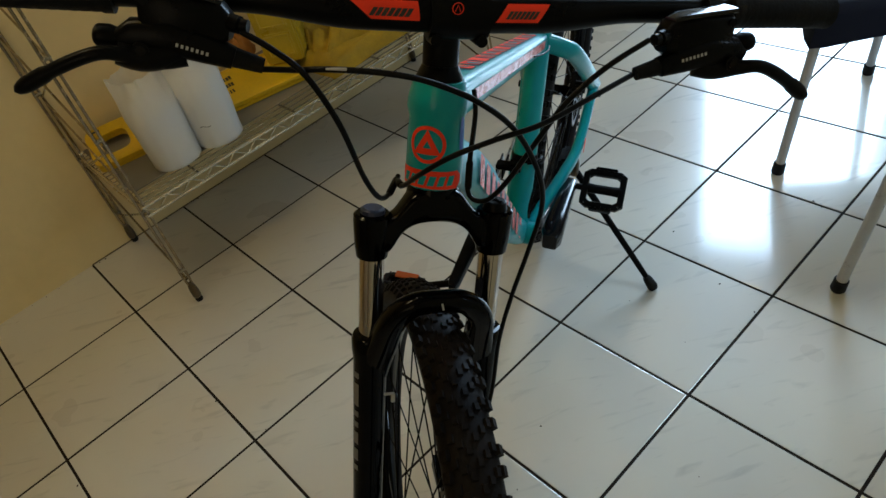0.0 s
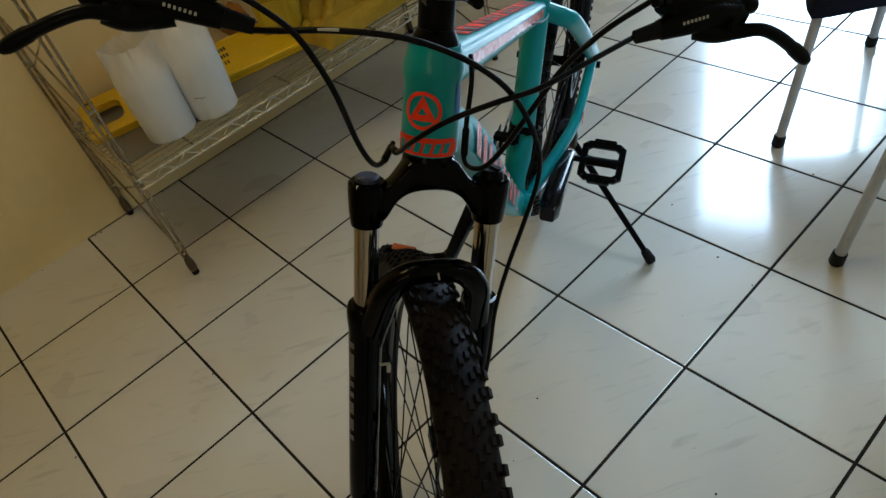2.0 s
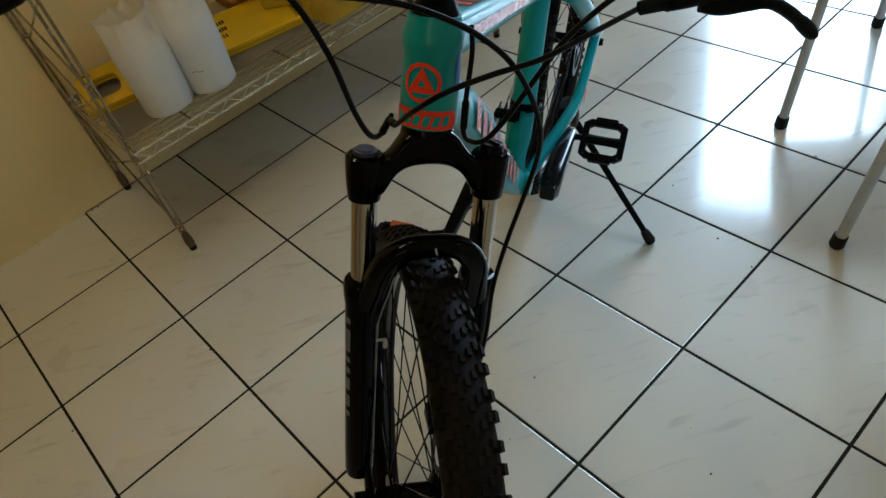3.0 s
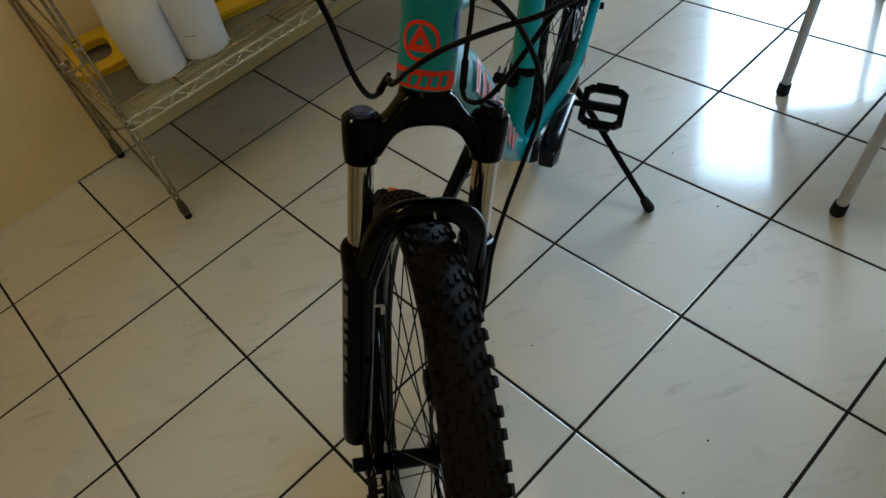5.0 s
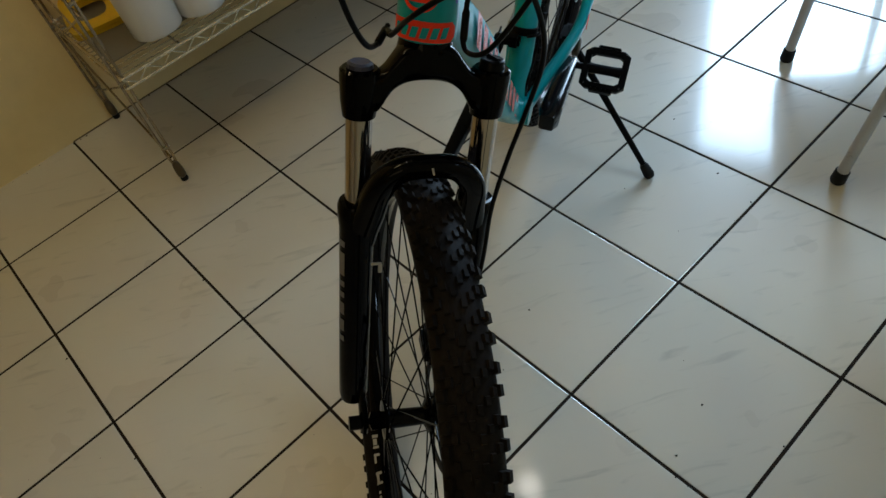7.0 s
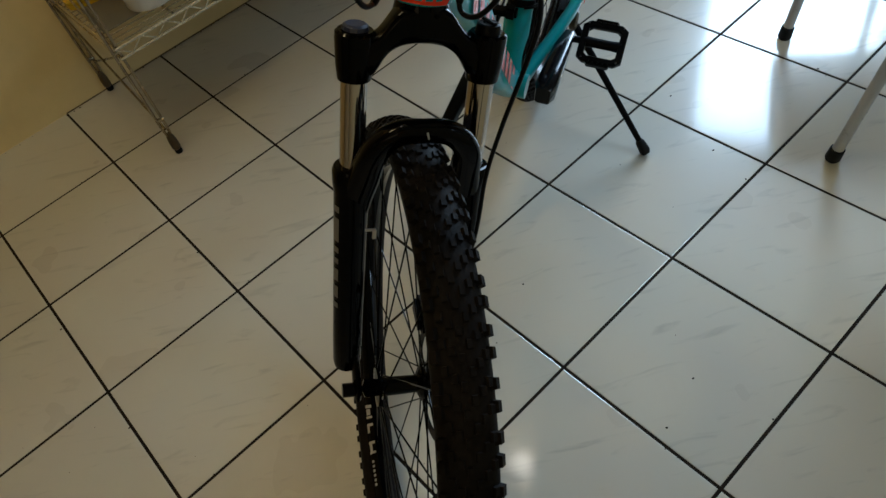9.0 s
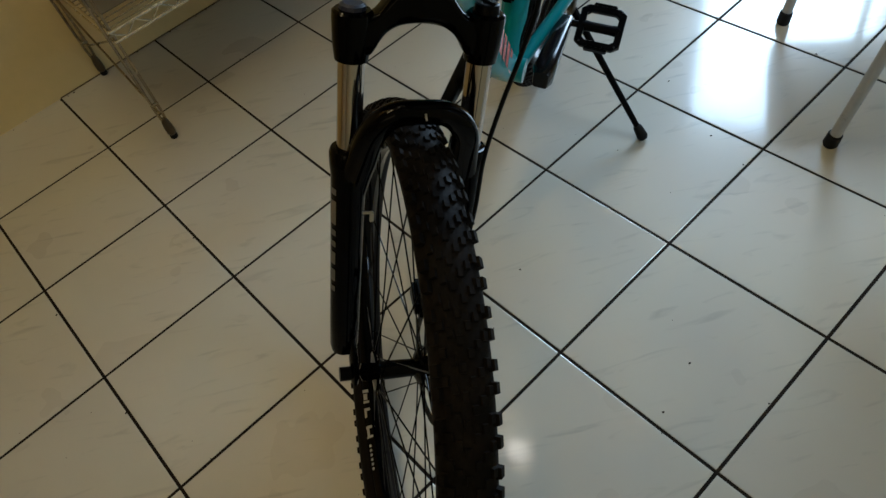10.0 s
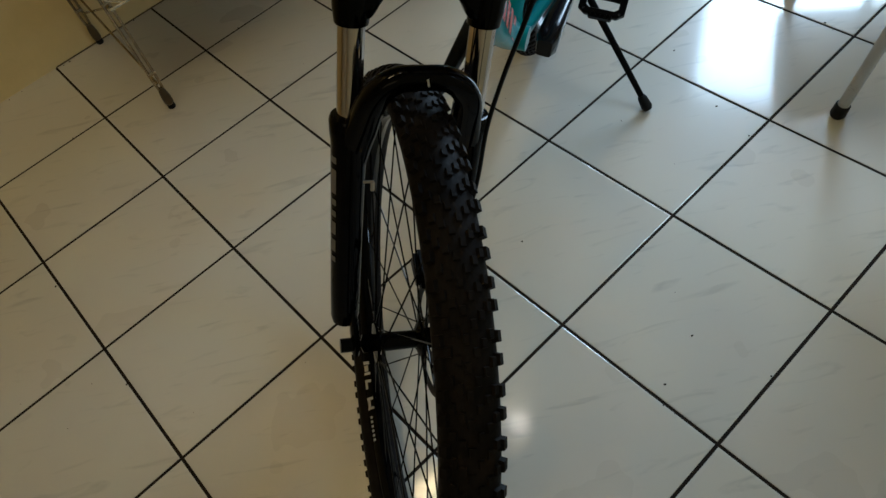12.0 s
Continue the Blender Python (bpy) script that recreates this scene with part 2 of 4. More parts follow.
def spline_rows(rows, n):
    """Rows of numbers with n - 1 smoothly blended rows between each pair."""
    out = []
    k = len(rows)
    for i in range(k - 1):
        a, b, c, d = (np.array(rows[min(max(i + o, 0), k - 1)]) for o in (-1, 0, 1, 2))
        for j in range(n):
            t = j / n
            out.append(tuple(0.5 * ((2 * b) + (c - a) * t + (2 * a - 5 * b + 4 * c - d) * t * t + (3 * b - a - 3 * c + d) * t ** 3)))
    return out + [tuple(rows[-1])]


def tube(p, q, r, r2=None, seg=12, bm=None, power=2.0, up=(0, 0, 1)):
    bm = bm or bmesh.new()
    return sweep(bm, [p, q], [r, r if r2 is None else r2], seg, up, power=power)


def lathe(profile, seg=24, bm=None, m=None):
    """Turn (radius, height) pairs about z."""
    bm = bm or bmesh.new()
    rings = []
    for r, z in profile:
        rings.append([bm.verts.new((m or Matrix()) @ Vector((r * math.cos(2 * math.pi * j / seg), r * math.sin(2 * math.pi * j / seg), z))) for j in range(seg)])
    for a, b in zip(rings, rings[1:]):
        for j in range(seg):
            bm.faces.new((a[j], a[(j + 1) % seg], b[(j + 1) % seg], b[j]))
    bm.faces.new(rings[0][::-1])
    bm.faces.new(rings[-1])
    return bm


def box(x, y, z, bevel=0.002, bm=None, m=None, segs=2):
    b2 = bmesh.new()
    bmesh.ops.create_cube(b2, size=1)
    bmesh.ops.scale(b2, vec=(x, y, z), verts=b2.verts)
    if bevel:
        bmesh.ops.bevel(b2, geom=b2.edges[:], offset=bevel, segments=segs, affect="EDGES")
    if m is not None:
        b2.transform(m)
    if bm is None:
        return b2
    me = bpy.data.meshes.new("t")
    b2.to_mesh(me)
    b2.free()
    bm.from_mesh(me)
    bpy.data.meshes.remove(me)
    return bm


def slab(corners, z0, z1, bevel=0.0, bm=None):
    """An upright prism over a flat outline."""
    b2 = bmesh.new()
    f = b2.faces.new([b2.verts.new((x, y, z0)) for x, y in corners])
    g = bmesh.ops.extrude_face_region(b2, geom=[f])
    bmesh.ops.translate(b2, vec=(0, 0, z1 - z0), verts=[v for v in g["geom"] if isinstance(v, bmesh.types.BMVert)])
    if bevel:
        bmesh.ops.bevel(b2, geom=b2.edges[:], offset=bevel, segments=2, affect="EDGES")
    if bm is None:
        return b2
    me = bpy.data.meshes.new("t")
    b2.to_mesh(me)
    b2.free()
    bm.from_mesh(me)
    bpy.data.meshes.remove(me)
    return bm


def structure(name, bm, mat, label, category, smooth=0):
    return tagged(new(name, mesh_of(name, bm, mat, smooth)), label, category, kind="structure")


# ---------------------------------------------------------------- the room
# the rack's wall stands on a joint line of the tiles
WX = -0.333
X1, Y0, Y1, H = 2.15, -4.0, 2.36, 2.9


structure("wall_west", slab([(WX - 0.15, Y0), (WX, Y0), (WX, Y1), (WX - 0.15, Y1)], 0, H), WALL, "warm yellow painted wall behind the wire rack", "wall")
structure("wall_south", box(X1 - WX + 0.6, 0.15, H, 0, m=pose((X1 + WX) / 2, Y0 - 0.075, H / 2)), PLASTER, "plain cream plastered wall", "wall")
# back wall with the bright doorway
DX0, DX1, DZ = -0.10, 1.36, 2.40
bm = box(DX0 + 0.55, 0.15, H, 0, m=pose((DX0 - 0.55) / 2, Y1 + 0.075, H / 2))
box(X1 - DX1, 0.15, H, 0, bm, pose((X1 + DX1) / 2, Y1 + 0.075, H / 2))
box(DX1 - DX0, 0.15, H - DZ, 0, bm, pose((DX0 + DX1) / 2, Y1 + 0.075, (H + DZ) / 2))
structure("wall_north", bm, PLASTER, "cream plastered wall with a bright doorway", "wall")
# unseen side wall with two added openings, sized to steer the fill light
FILL_OPENINGS = ((-2.6, -1.4, 1.15, 2.35), (0.55, 1.57, 0.75, 1.70))
bm = bmesh.new()
edge = Y0
for wy0, wy1, wz0, wz1 in FILL_OPENINGS:
    box(0.15, wy0 - edge, H, 0, bm, pose(X1 + 0.075, (wy0 + edge) / 2, H / 2))
    box(0.15, wy1 - wy0, wz0, 0, bm, pose(X1 + 0.075, (wy0 + wy1) / 2, wz0 / 2))
    box(0.15, wy1 - wy0, H - wz1, 0, bm, pose(X1 + 0.075, (wy0 + wy1) / 2, (H + wz1) / 2))
    edge = wy1
box(0.15, Y1 + 0.15 - edge, H, 0, bm, pose(X1 + 0.075, (Y1 + 0.15 + edge) / 2, H / 2))
structure("wall_east", bm, PLASTER, "unseen cream plastered wall with two openings added for fill light", "wall")
structure("ceiling", box(5.6, 9.0, 0.12, 0, m=pose(1.2, -1.8, H + 0.06)), CEIL, "plain white painted ceiling", "ceiling")
structure("ground", box(400, 400, 0.1, 0, m=pose(0, 0, -0.11)), CONCRETE, "worn grey concrete ground outside the room", "ground")


# ---------------------------------------------------------------- the bicycle
# bike axes: x ahead, y to its left, z up; it leans on its kickstand with the fork turned
BIKE = Matrix.Translation((0.9139, -0.0871, 0)) @ pose(0, 0, 0, 0, 0, -61.46) @ pose(0, 0, 0, -10.12, 0, 0)
RW = 0.3717
BB = Vector((0, 0, 0.3237))
REAR = Vector((-0.4479, 0, RW))
CROWN = Vector((0.4613, 0, 0.8117))
STEER = Matrix.Translation(CROWN) @ pose(0, 0, 0, 0, -19.61, 0)
FORK = STEER @ pose(0, 0, 0, 0, 0, 30.0)
AXLE = (0.0477, 0, -0.4904)
SC = Vector((-0.138, 0, 0.6765))

bike = thing("mountain_bike", BIKE, "teal mountain bike with black fork and red decals on its kickstand", "bicycle")


def head(s):
    return STEER @ Vector((0, 0, s))


def TT(k):
    """A place along the top tube's axis."""
    return head(0.092).lerp(SC + Vector((0, 0, -0.012)), k)


def build_frame():
    bm = lathe([(0.022, 0.009), (0.0300, 0.010), (0.0302, 0.03), (0.0296, 0.06), (0.0286, 0.081), (0.0312, 0.091), (0.0308, 0.100), (0.0260, 0.119), (0.0215, 0.1195)], 16)
    ht = part("head_tube", bm, TEAL, bike, m=STEER)
    sweep_bm = sweep(bmesh.new(), spline([head(0.092), TT(0.35), TT(0.7), SC + Vector((0, 0, -0.012))], 5), [(0.021 - 0.004 * i / 15, 0.024 - 0.006 * i / 15) for i in range(16)], 16, power=3)
    part("top_tube", sweep_bm, TEAL, bike)
    part("down_tube", sweep(bmesh.new(), spline([head(0.04), Vector((0.30, 0, 0.70)), Vector((0.12, 0, 0.45)), BB], 5), [(0.021, 0.029)] * 6 + [(0.022, 0.031)] * 5 + [(0.024, 0.027)] * 5, 16, power=3), TEAL, bike)
    part("seat_tube", tube(BB, SC + (SC - BB).normalized() * 0.03, 0.0235, 0.0205, seg=24), TEAL, bike)
    part("bottom_bracket_shell", tube(BB + Vector((0, -0.037, 0)), BB + Vector((0, 0.037, 0)), 0.023, seg=24), TEAL, bike)
    for sy in (1, -1):
        drop = Vector((-0.438, sy * 0.080, 0.402))
        v = 1.0 if sy > 0 else 0.72
        part("seat_stay", sweep(bmesh.new(), spline([SC + Vector((0.004, sy * 0.010, -0.010)), Vector((-0.152, sy * v * 0.044, 0.648)), Vector((-0.185, sy * v * 0.060, 0.620)), Vector((-0.30, sy * v * 0.073, 0.520)), drop], 6), [(0.0115, 0.0165)] * 25, 12, power=2.8), TEAL, bike)
        part("chain_stay", sweep(bmesh.new(), spline([BB + Vector((-0.014, sy * 0.024, 0.0)), Vector((-0.086, sy * v * 0.040, 0.332)), Vector((-0.176, sy * v * 0.062, 0.342)), Vector((-0.268, sy * v * 0.077, 0.352)), drop], 6), [(0.011, 0.015)] * 25, 12, power=2.8), TEAL, bike)
        part("dropout", box(0.05, 0.008, 0.06, 0.003, m=Matrix.Translation((REAR.x + 0.004, sy * 0.078, REAR.z + 0.012))), TEAL, bike)
    return ht


HEAD = build_frame()


def head_patch(outline_rows, r, lift=0.0006, bm=None):
    """Faces wrapped on the head tube: rows of (a, s) pairs across the tube's front."""
    bm = bm or bmesh.new()
    rows = [[bm.verts.new(STEER @ Vector((r(z) * math.cos(a / 0.0295) + lift * math.cos(a / 0.0295), (r(z) + lift) * math.sin(a / 0.0295), z))) for a, z in row] for row in outline_rows]
    for p, q in zip(rows, rows[1:]):
        for j in range(len(p) - 1):
            bm.faces.new((p[j], p[j + 1], q[j + 1], q[j]))
    return bm


def head_r(z):
    return 0.0302 - 0.0014 * min(max((z - 0.03) / 0.058, 0), 1)


def build_badge():
    ca, cz, ra, rz = 0.000, 0.0585, 0.0195, 0.0195
    bm = bmesh.new()
    n = 48
    rings = [[(ca + ra * k * math.cos(2 * math.pi * i / n), cz + rz * k * math.sin(2 * math.pi * i / n)) for i in range(n + 1)] for k in (1.0, 0.80)]
    head_patch(rings, head_r, bm=bm)
    # a broad triangle with a small triangular hole and a notched foot
    tri = [(math.radians(90 + 120 * k)) for k in range(4)]
    out = [(ca + 0.0165 * math.cos(t), cz - 0.0015 + 0.0172 * math.sin(t)) for t in tri]
    inn = [(ca + 0.0050 * math.cos(t), cz - 0.001 + 0.0052 * math.sin(t)) for t in tri]

    def line(p, q, k=6):
        return [(p[0] + (q[0] - p[0]) * i / k, p[1] + (q[1] - p[1]) * i / k) for i in range(k + 1)]
    for k in range(3):
        head_patch([line(out[k], out[k + 1]), line(inn[k], inn[k + 1])], head_r, bm=bm)
    part("badge", bm, RED, HEAD, "round red emblem")
    # red band round the foot of the head tube, with teal bars on it
    rows = []
    for k in range(5):
        u = k / 4
        half = 0.041 - 0.006 * abs(2 * u - 1) ** 2.5
        rows.append([(a * half / 12, 0.0108 + 0.0195 * u + 0.0015 * (1 - abs(a) / 12)) for a in range(-12, 13)])
    part("band", head_patch(rows, head_r), RED, HEAD, "red band at the foot of the head tube")
    bm = bmesh.new()
    for k in range(6):
        a0 = -0.0275 + k * 0.0098
        head_patch([[(a0 + 0.0022 * j + 0.0030 * i, 0.0155 + 0.0105 * i) for j in range(4)] for i in (0, 1)], head_r, 0.0011, bm)
    letters("lettering", bm, TEAL, HEAD, "teal lettering as plain bars")

    bm = bmesh.new()
    rows = []
    for i in range(9):
        t = math.pi * (i + 0.001) / 8.0
        w = 0.0045 * math.sin(t) + 0.0002
        rows.append([(0.0405 + w * (j - 2) / 2, 0.066 - 0.020 * math.cos(t)) for j in range(5)])
    part("side_oval", head_patch(rows, head_r), BLUE, HEAD, "blue oval on the head tube's side")


build_badge()


def tube_marks(name, mat, p, q, spans, side, up, lift, label="", fall=0.0):
    """Slanted flat marks along a tube from p to q: (k0, k1, u0, u1, slant) along it and across its face."""
    p, q = Vector(p), Vector(q)
    side, up = Vector(side), Vector(up)
    for k0, k1, u0, u1, sl in spans:
        bm = bmesh.new()
        vs = [bm.verts.new(p.lerp(q, k) + side * u * (1 - 8 * fall * k) + up * (lift - fall * k)) for k, u in ((k0, u0), (k1, u0), (k1 + sl, u1), (k0 + sl, u1))]
        bm.faces.new(vs)
        part(name, bm, mat, bike, label, 0)


tt0, tt1 = TT(0.0), TT(1.0)
td = (tt1 - tt0).normalized()
tn = Vector((0, 1, 0)).cross(td).normalized()
tn = tn if tn.z > 0 else -tn
for k in range(13):
    # each letter of the word: a navy shade, a red block on it and a teal counter
    k0 = 0.15 + 0.056 * k
    wide = 0.044 if k % 3 else 0.036
    tube_marks("frame_decal", NAVY, tt0, tt1, [(k0 - 0.004, k0 + wide, -0.0165, 0.008, 0.010)], (0, 1, 0), tn, 0.0243, "dark block along the top tube", 0.006)
    tube_marks("frame_decal", RED, tt0, tt1, [(k0 + 0.004, k0 + wide, -0.0155, 0.0065, 0.010)], (0, 1, 0), tn, 0.0247, "red block along the top tube", 0.006)
    if k % 4 != 2:
        u0, u1 = ((-0.0095, 0.0065) if k % 2 else (-0.0105, 0.0015))
        tube_marks("frame_decal", TEAL, tt0, tt1, [(k0 + 0.014, k0 + wide - 0.012, u0, u1, 0.008)], (0, 1, 0), tn, 0.0251, "teal gap in a red block", 0.006)
tube_marks("frame_decal", PINK, tt0, tt1, [(0.10, 0.92, -0.006, 0.008, 0.01)], tn, (0, 1, 0), 0.0214, "coral stripe on the top tube's side", 0.004)


def wheel(name, m, label, low=0.0):
    """A knobbly 29 inch wheel about local y, m: its pose in bike axes."""
    ru, rv, rh = RW - 0.004 - low, 0.0288, 0.0325 - low * 0.7
    seg, cs = 96, 22
    bm = bmesh.new()
    rings = []
    for i in range(seg):
        a = 2 * math.pi * i / seg
        ring = []
        for j in range(cs):
            b = math.radians(-146 + 292 * j / (cs - 1))
            rad, y = ru - rh + rh * math.cos(b), rv * math.sin(b)
            ring.append(bm.verts.new((rad * math.cos(a), y, rad * math.sin(a))))
        rings.append(ring)
    for i in range(seg):
        r0, r1 = rings[i], rings[(i + 1) % seg]
        for j in range(cs - 1):
            bm.faces.new((r0[j], r1[j], r1[j + 1], r0[j + 1]))
    # tread blocks in staggered rows

    def knob(a, b, la, lb, h):
        base, top = [], []
        for da, db in ((-1, -1), (1, -1), (1, 1), (-1, 1)):
            for lst, hh, sh in ((base, -0.001, 1.0), (top, h, 0.82)):
                aa, bb = a + da * la / 2 * sh / ru, b + db * lb / 2 * sh / rv
                rad, y = ru - rh + (rh + hh) * math.cos(bb), (rv + hh) * math.sin(bb)
                lst.append(bm.verts.new((rad * math.cos(aa), y, rad * math.sin(aa))))
        bm.faces.new(top)
        for i in range(4):
            bm.faces.new((base[i], base[(i + 1) % 4], top[(i + 1) % 4], top[i]))
    n = 92
    for i in range(n):
        a = 2 * math.pi * i / n
        h = math.pi / n
        for sg in (1, -1):
            knob(a + (h * 0.3 if i % 2 else 0), sg * 0.99, 0.0125, 0.0090, 0.0056)
            knob(a + h * (0.5 + 0.5 * sg), sg * 0.14, 0.0095, 0.0060, 0.0024)
            knob(a + h * (1.1 + 0.5 * sg), sg * 0.42, 0.0092, 0.0062, 0.0027)
            knob(a + h * (1.7 + 0.5 * sg), sg * 0.70, 0.0100, 0.0068, 0.0034)
    # rim: a turned hollow section
    rr = RW - 0.0625
    rim = bmesh.new()
    prof = [(rr + 0.007, -0.0150), (rr + 0.007, 0.0150), (rr + 0.001, 0.0155), (rr - 0.006, 0.013), (rr - 0.013, 0.005), (rr - 0.013, -0.005), (rr - 0.006, -0.013), (rr + 0.001, -0.0155)]
    rings = [[rim.verts.new((r * math.cos(2 * math.pi * i / seg), y, r * math.sin(2 * math.pi * i / seg))) for r, y in prof] for i in range(seg)]
    for i in range(seg):
        for j in range(len(prof)):
            k = (j + 1) % len(prof)
            rim.faces.new((rings[i][j], rings[(i + 1) % seg][j], rings[(i + 1) % seg][k], rings[i][k]))
    w = part(name, rim, GLOSS, bike, label, m=m)
    part("tyre", bm, RUBBER, w, "black knobbly tyre", 30, m)
    hub = lathe([(0.006, -0.052), (0.012, -0.05), (0.012, -0.036), (0.026, -0.034), (0.026, -0.030), (0.013, -0.026), (0.012, 0.02), (0.024, 0.026), (0.024, 0.030), (0.014, 0.034), (0.014, 0.05), (0.006, 0.052)], 20)
    part("hub", hub, GLOSS, w, m=m @ pose(0, 0, 0, -90, 0, 0))
    for i in range(32):
        sg = 1 if i % 2 else -1
        a = 2 * math.pi * i / 32
        lean_ = (0.42 if i % 4 < 2 else -0.42) * 2
        h_ = Vector((0.024 * math.cos(a + lean_), sg * 0.030, 0.024 * math.sin(a + lean_)))
        e_ = Vector(((rr - 0.012) * math.cos(a), sg * 0.002, (rr - 0.012) * math.sin(a)))
        part("spoke", tube(h_, e_, 0.0011, seg=6), GLOSS, w, m=m)
    return w


FW = FORK @ Matrix.Translation((AXLE[0], AXLE[1] + 0.003, AXLE[2]))
front = wheel("front_wheel", FW, "black spoked wheel with a knobbly tyre", 0.0125)
rear = wheel("rear_wheel", Matrix.Translation(REAR), "black spoked wheel with a knobbly tyre")


def disc(parent, m, r, y):
    bm = bmesh.new()
    seg = 48
    for r0, r1 in ((r - 0.014, r), (0.02, 0.034)):
        rings = []
        for rad, yy in ((r0, -0.001), (r1, -0.001), (r1, 0.001), (r0, 0.001)):
            rings.append([bm.verts.new((rad * math.cos(2 * math.pi * i / seg), y + yy, rad * math.sin(2 * math.pi * i / seg))) for i in range(seg)])
        for a in range(4):
            for i in range(seg):
                bm.faces.new((rings[a][i], rings[a][(i + 1) % seg], rings[(a + 1) % 4][(i + 1) % seg], rings[(a + 1) % 4][i]))
    for i in range(6):
        a = 2 * math.pi * i / 6
        sweep(bm, [(0.03 * math.cos(a), y, 0.03 * math.sin(a)), ((r - 0.01) * math.cos(a + 0.35), y, (r - 0.01) * math.sin(a + 0.35))], (0.004, 0.0009), 6, up=(0, 1, 0))
    part("brake_disc", bm, SATIN, parent, "drilled steel brake disc", m=m)


disc(front, FW, 0.08, 0.042)
disc(rear, Matrix.Translation(REAR), 0.08, 0.045)

# fork axes: x ahead, y left, z along the steerer
C, P0 = 0.0669, 0.0151


def build_fork():
    # arched crown: lateral place, fore place, top, underside, half depth
    half = [(0.0, 0.009, 0.0075, -0.0300, 0.0200), (0.010, 0.009, 0.0075, -0.0305, 0.0198), (0.020, 0.0095, 0.0062, -0.0325, 0.0185), (0.028, 0.0105, 0.0010, -0.0360, 0.0170), (0.035, 0.012, -0.0080, -0.0410, 0.0160), (0.041, 0.0135, -0.0155, -0.0485, 0.0158), (0.046, 0.0145, -0.0195, -0.0570, 0.0160), (0.052, P0, -0.0210, -0.0620, 0.0165), (C, P0, -0.0215, -0.0630, 0.0150)]
    rows = [(-a, p, zt, zb, d) for a, p, zt, zb, d in half[:0:-1]] + half
    smooth_rows = spline_rows(rows, 3)
    bm = bmesh.new()
    rings = []
    for a, p, zt, zb, d in smooth_rows:
        ring = []
        for j in range(20):
            t = 2 * math.pi * (j + 0.5) / 20
            c, q = math.cos(t), math.sin(t)
            c, q = math.copysign(abs(c) ** 0.62, c), math.copysign(abs(q) ** 0.62, q)
            ring.append(bm.verts.new((p + d * c, a, (zt + zb) / 2 + (zt - zb) / 2 * q)))
        rings.append(ring)
    for r0, r1 in zip(rings, rings[1:]):
        for j in range(20):
            bm.faces.new((r0[j], r0[(j + 1) % 20], r1[(j + 1) % 20], r1[j]))
    bm.faces.new(rings[0][::-1])
    bm.faces.new(rings[-1])
    lathe([(0.030, -0.02), (0.029, -0.004), (0.0275, 0.004), (0.0255, 0.0095), (0.02, 0.0096)], 24, bm)
    for sy in (1, -1):
        lathe([(0.014, -0.0685), (0.0172, -0.0675), (0.0192, -0.052), (0.0205, -0.026), (0.0202, -0.020), (0.0175, -0.0175)], 24, bm, Matrix.Translation((P0, sy * C, 0)))
    part("fork_crown", bm, GLOSS, bike, "gloss black fork crown", m=FORK)
    for sy in (1, -1):
        leg = part("stanchion", tube((P0, sy * C, -0.195), (P0, sy * C, -0.06), 0.0137, seg=28), CHROME, bike, "chromed fork tube", m=FORK)
    # caps on the legs: a lobed blue knob and a plain black cap
    bm = lathe([(0.0130, -0.0188), (0.0136, -0.017), (0.0130, -0.0135), (0.0100, -0.0115)], 12, m=Matrix.Translation((P0, -C, 0)))
    part("preload_knob", bm, NAVY, bike, "dark blue ribbed knob", 25, FORK)
    bm = lathe([(0.0140, -0.0178), (0.0132, -0.0165), (0.0122, -0.009), (0.0105, -0.008)], 20, m=Matrix.Translation((P0, C, 0)))
    box(0.022, 0.005, 0.003, 0.001, bm, pose(P0, C, -0.0070, 0, 0, 20))
    part("leg_cap", bm, SATIN, bike, "black plastic cap", 30, FORK)
    for sy in (1, -1):
        bm = bmesh.new()
        lathe([(0.0150, -0.1675), (0.0200, -0.1685), (0.0218, -0.173), (0.0214, -0.187), (0.0198, -0.20), (0.0192, -0.27), (0.0188, -0.42), (0.0184, -0.462), (0.0165, -0.472), (0.011, -0.474)][::-1], 24, bm, Matrix.Translation((P0, sy * C, 0)))
        # dropout running ahead to the axle
        sweep(bm, [(P0 + 0.002, sy * (C - 0.008), -0.44), (P0 + 0.016, sy * 0.057, -0.466), (AXLE[0], sy * 0.056, -0.4904), (AXLE[0] + 0.004, sy * 0.056, -0.503)], [(0.009, 0.006), (0.013, 0.006), (0.015, 0.006), (0.010, 0.005)], 10, up=(0, 1, 0))
        lower = part("fork_leg", bm, GLOSS, bike, "gloss black lower fork leg with pale lettering", m=FORK)
        bm = bmesh.new()
        for z0, z1 in ((-0.214, -0.222), (-0.230, -0.262), (-0.270, -0.278), (-0.286, -0.294), (-0.302, -0.320), (-0.328, -0.346), (-0.354, -0.362)):
            for a in range(4):
                t0, t1 = radians(104 + a * 7), radians(111 + a * 7)
                bm.faces.new([bm.verts.new((P0 - 0.0198 * math.cos(t), sy * (C + 0.0198 * math.sin(t)), z)) for t, z in ((t0, z0), (t1, z0), (t1, z1), (t0, z1))])
        letters("lettering", bm, GREY_MARK, lower, "pale lettering as plain bars", 0, FORK)
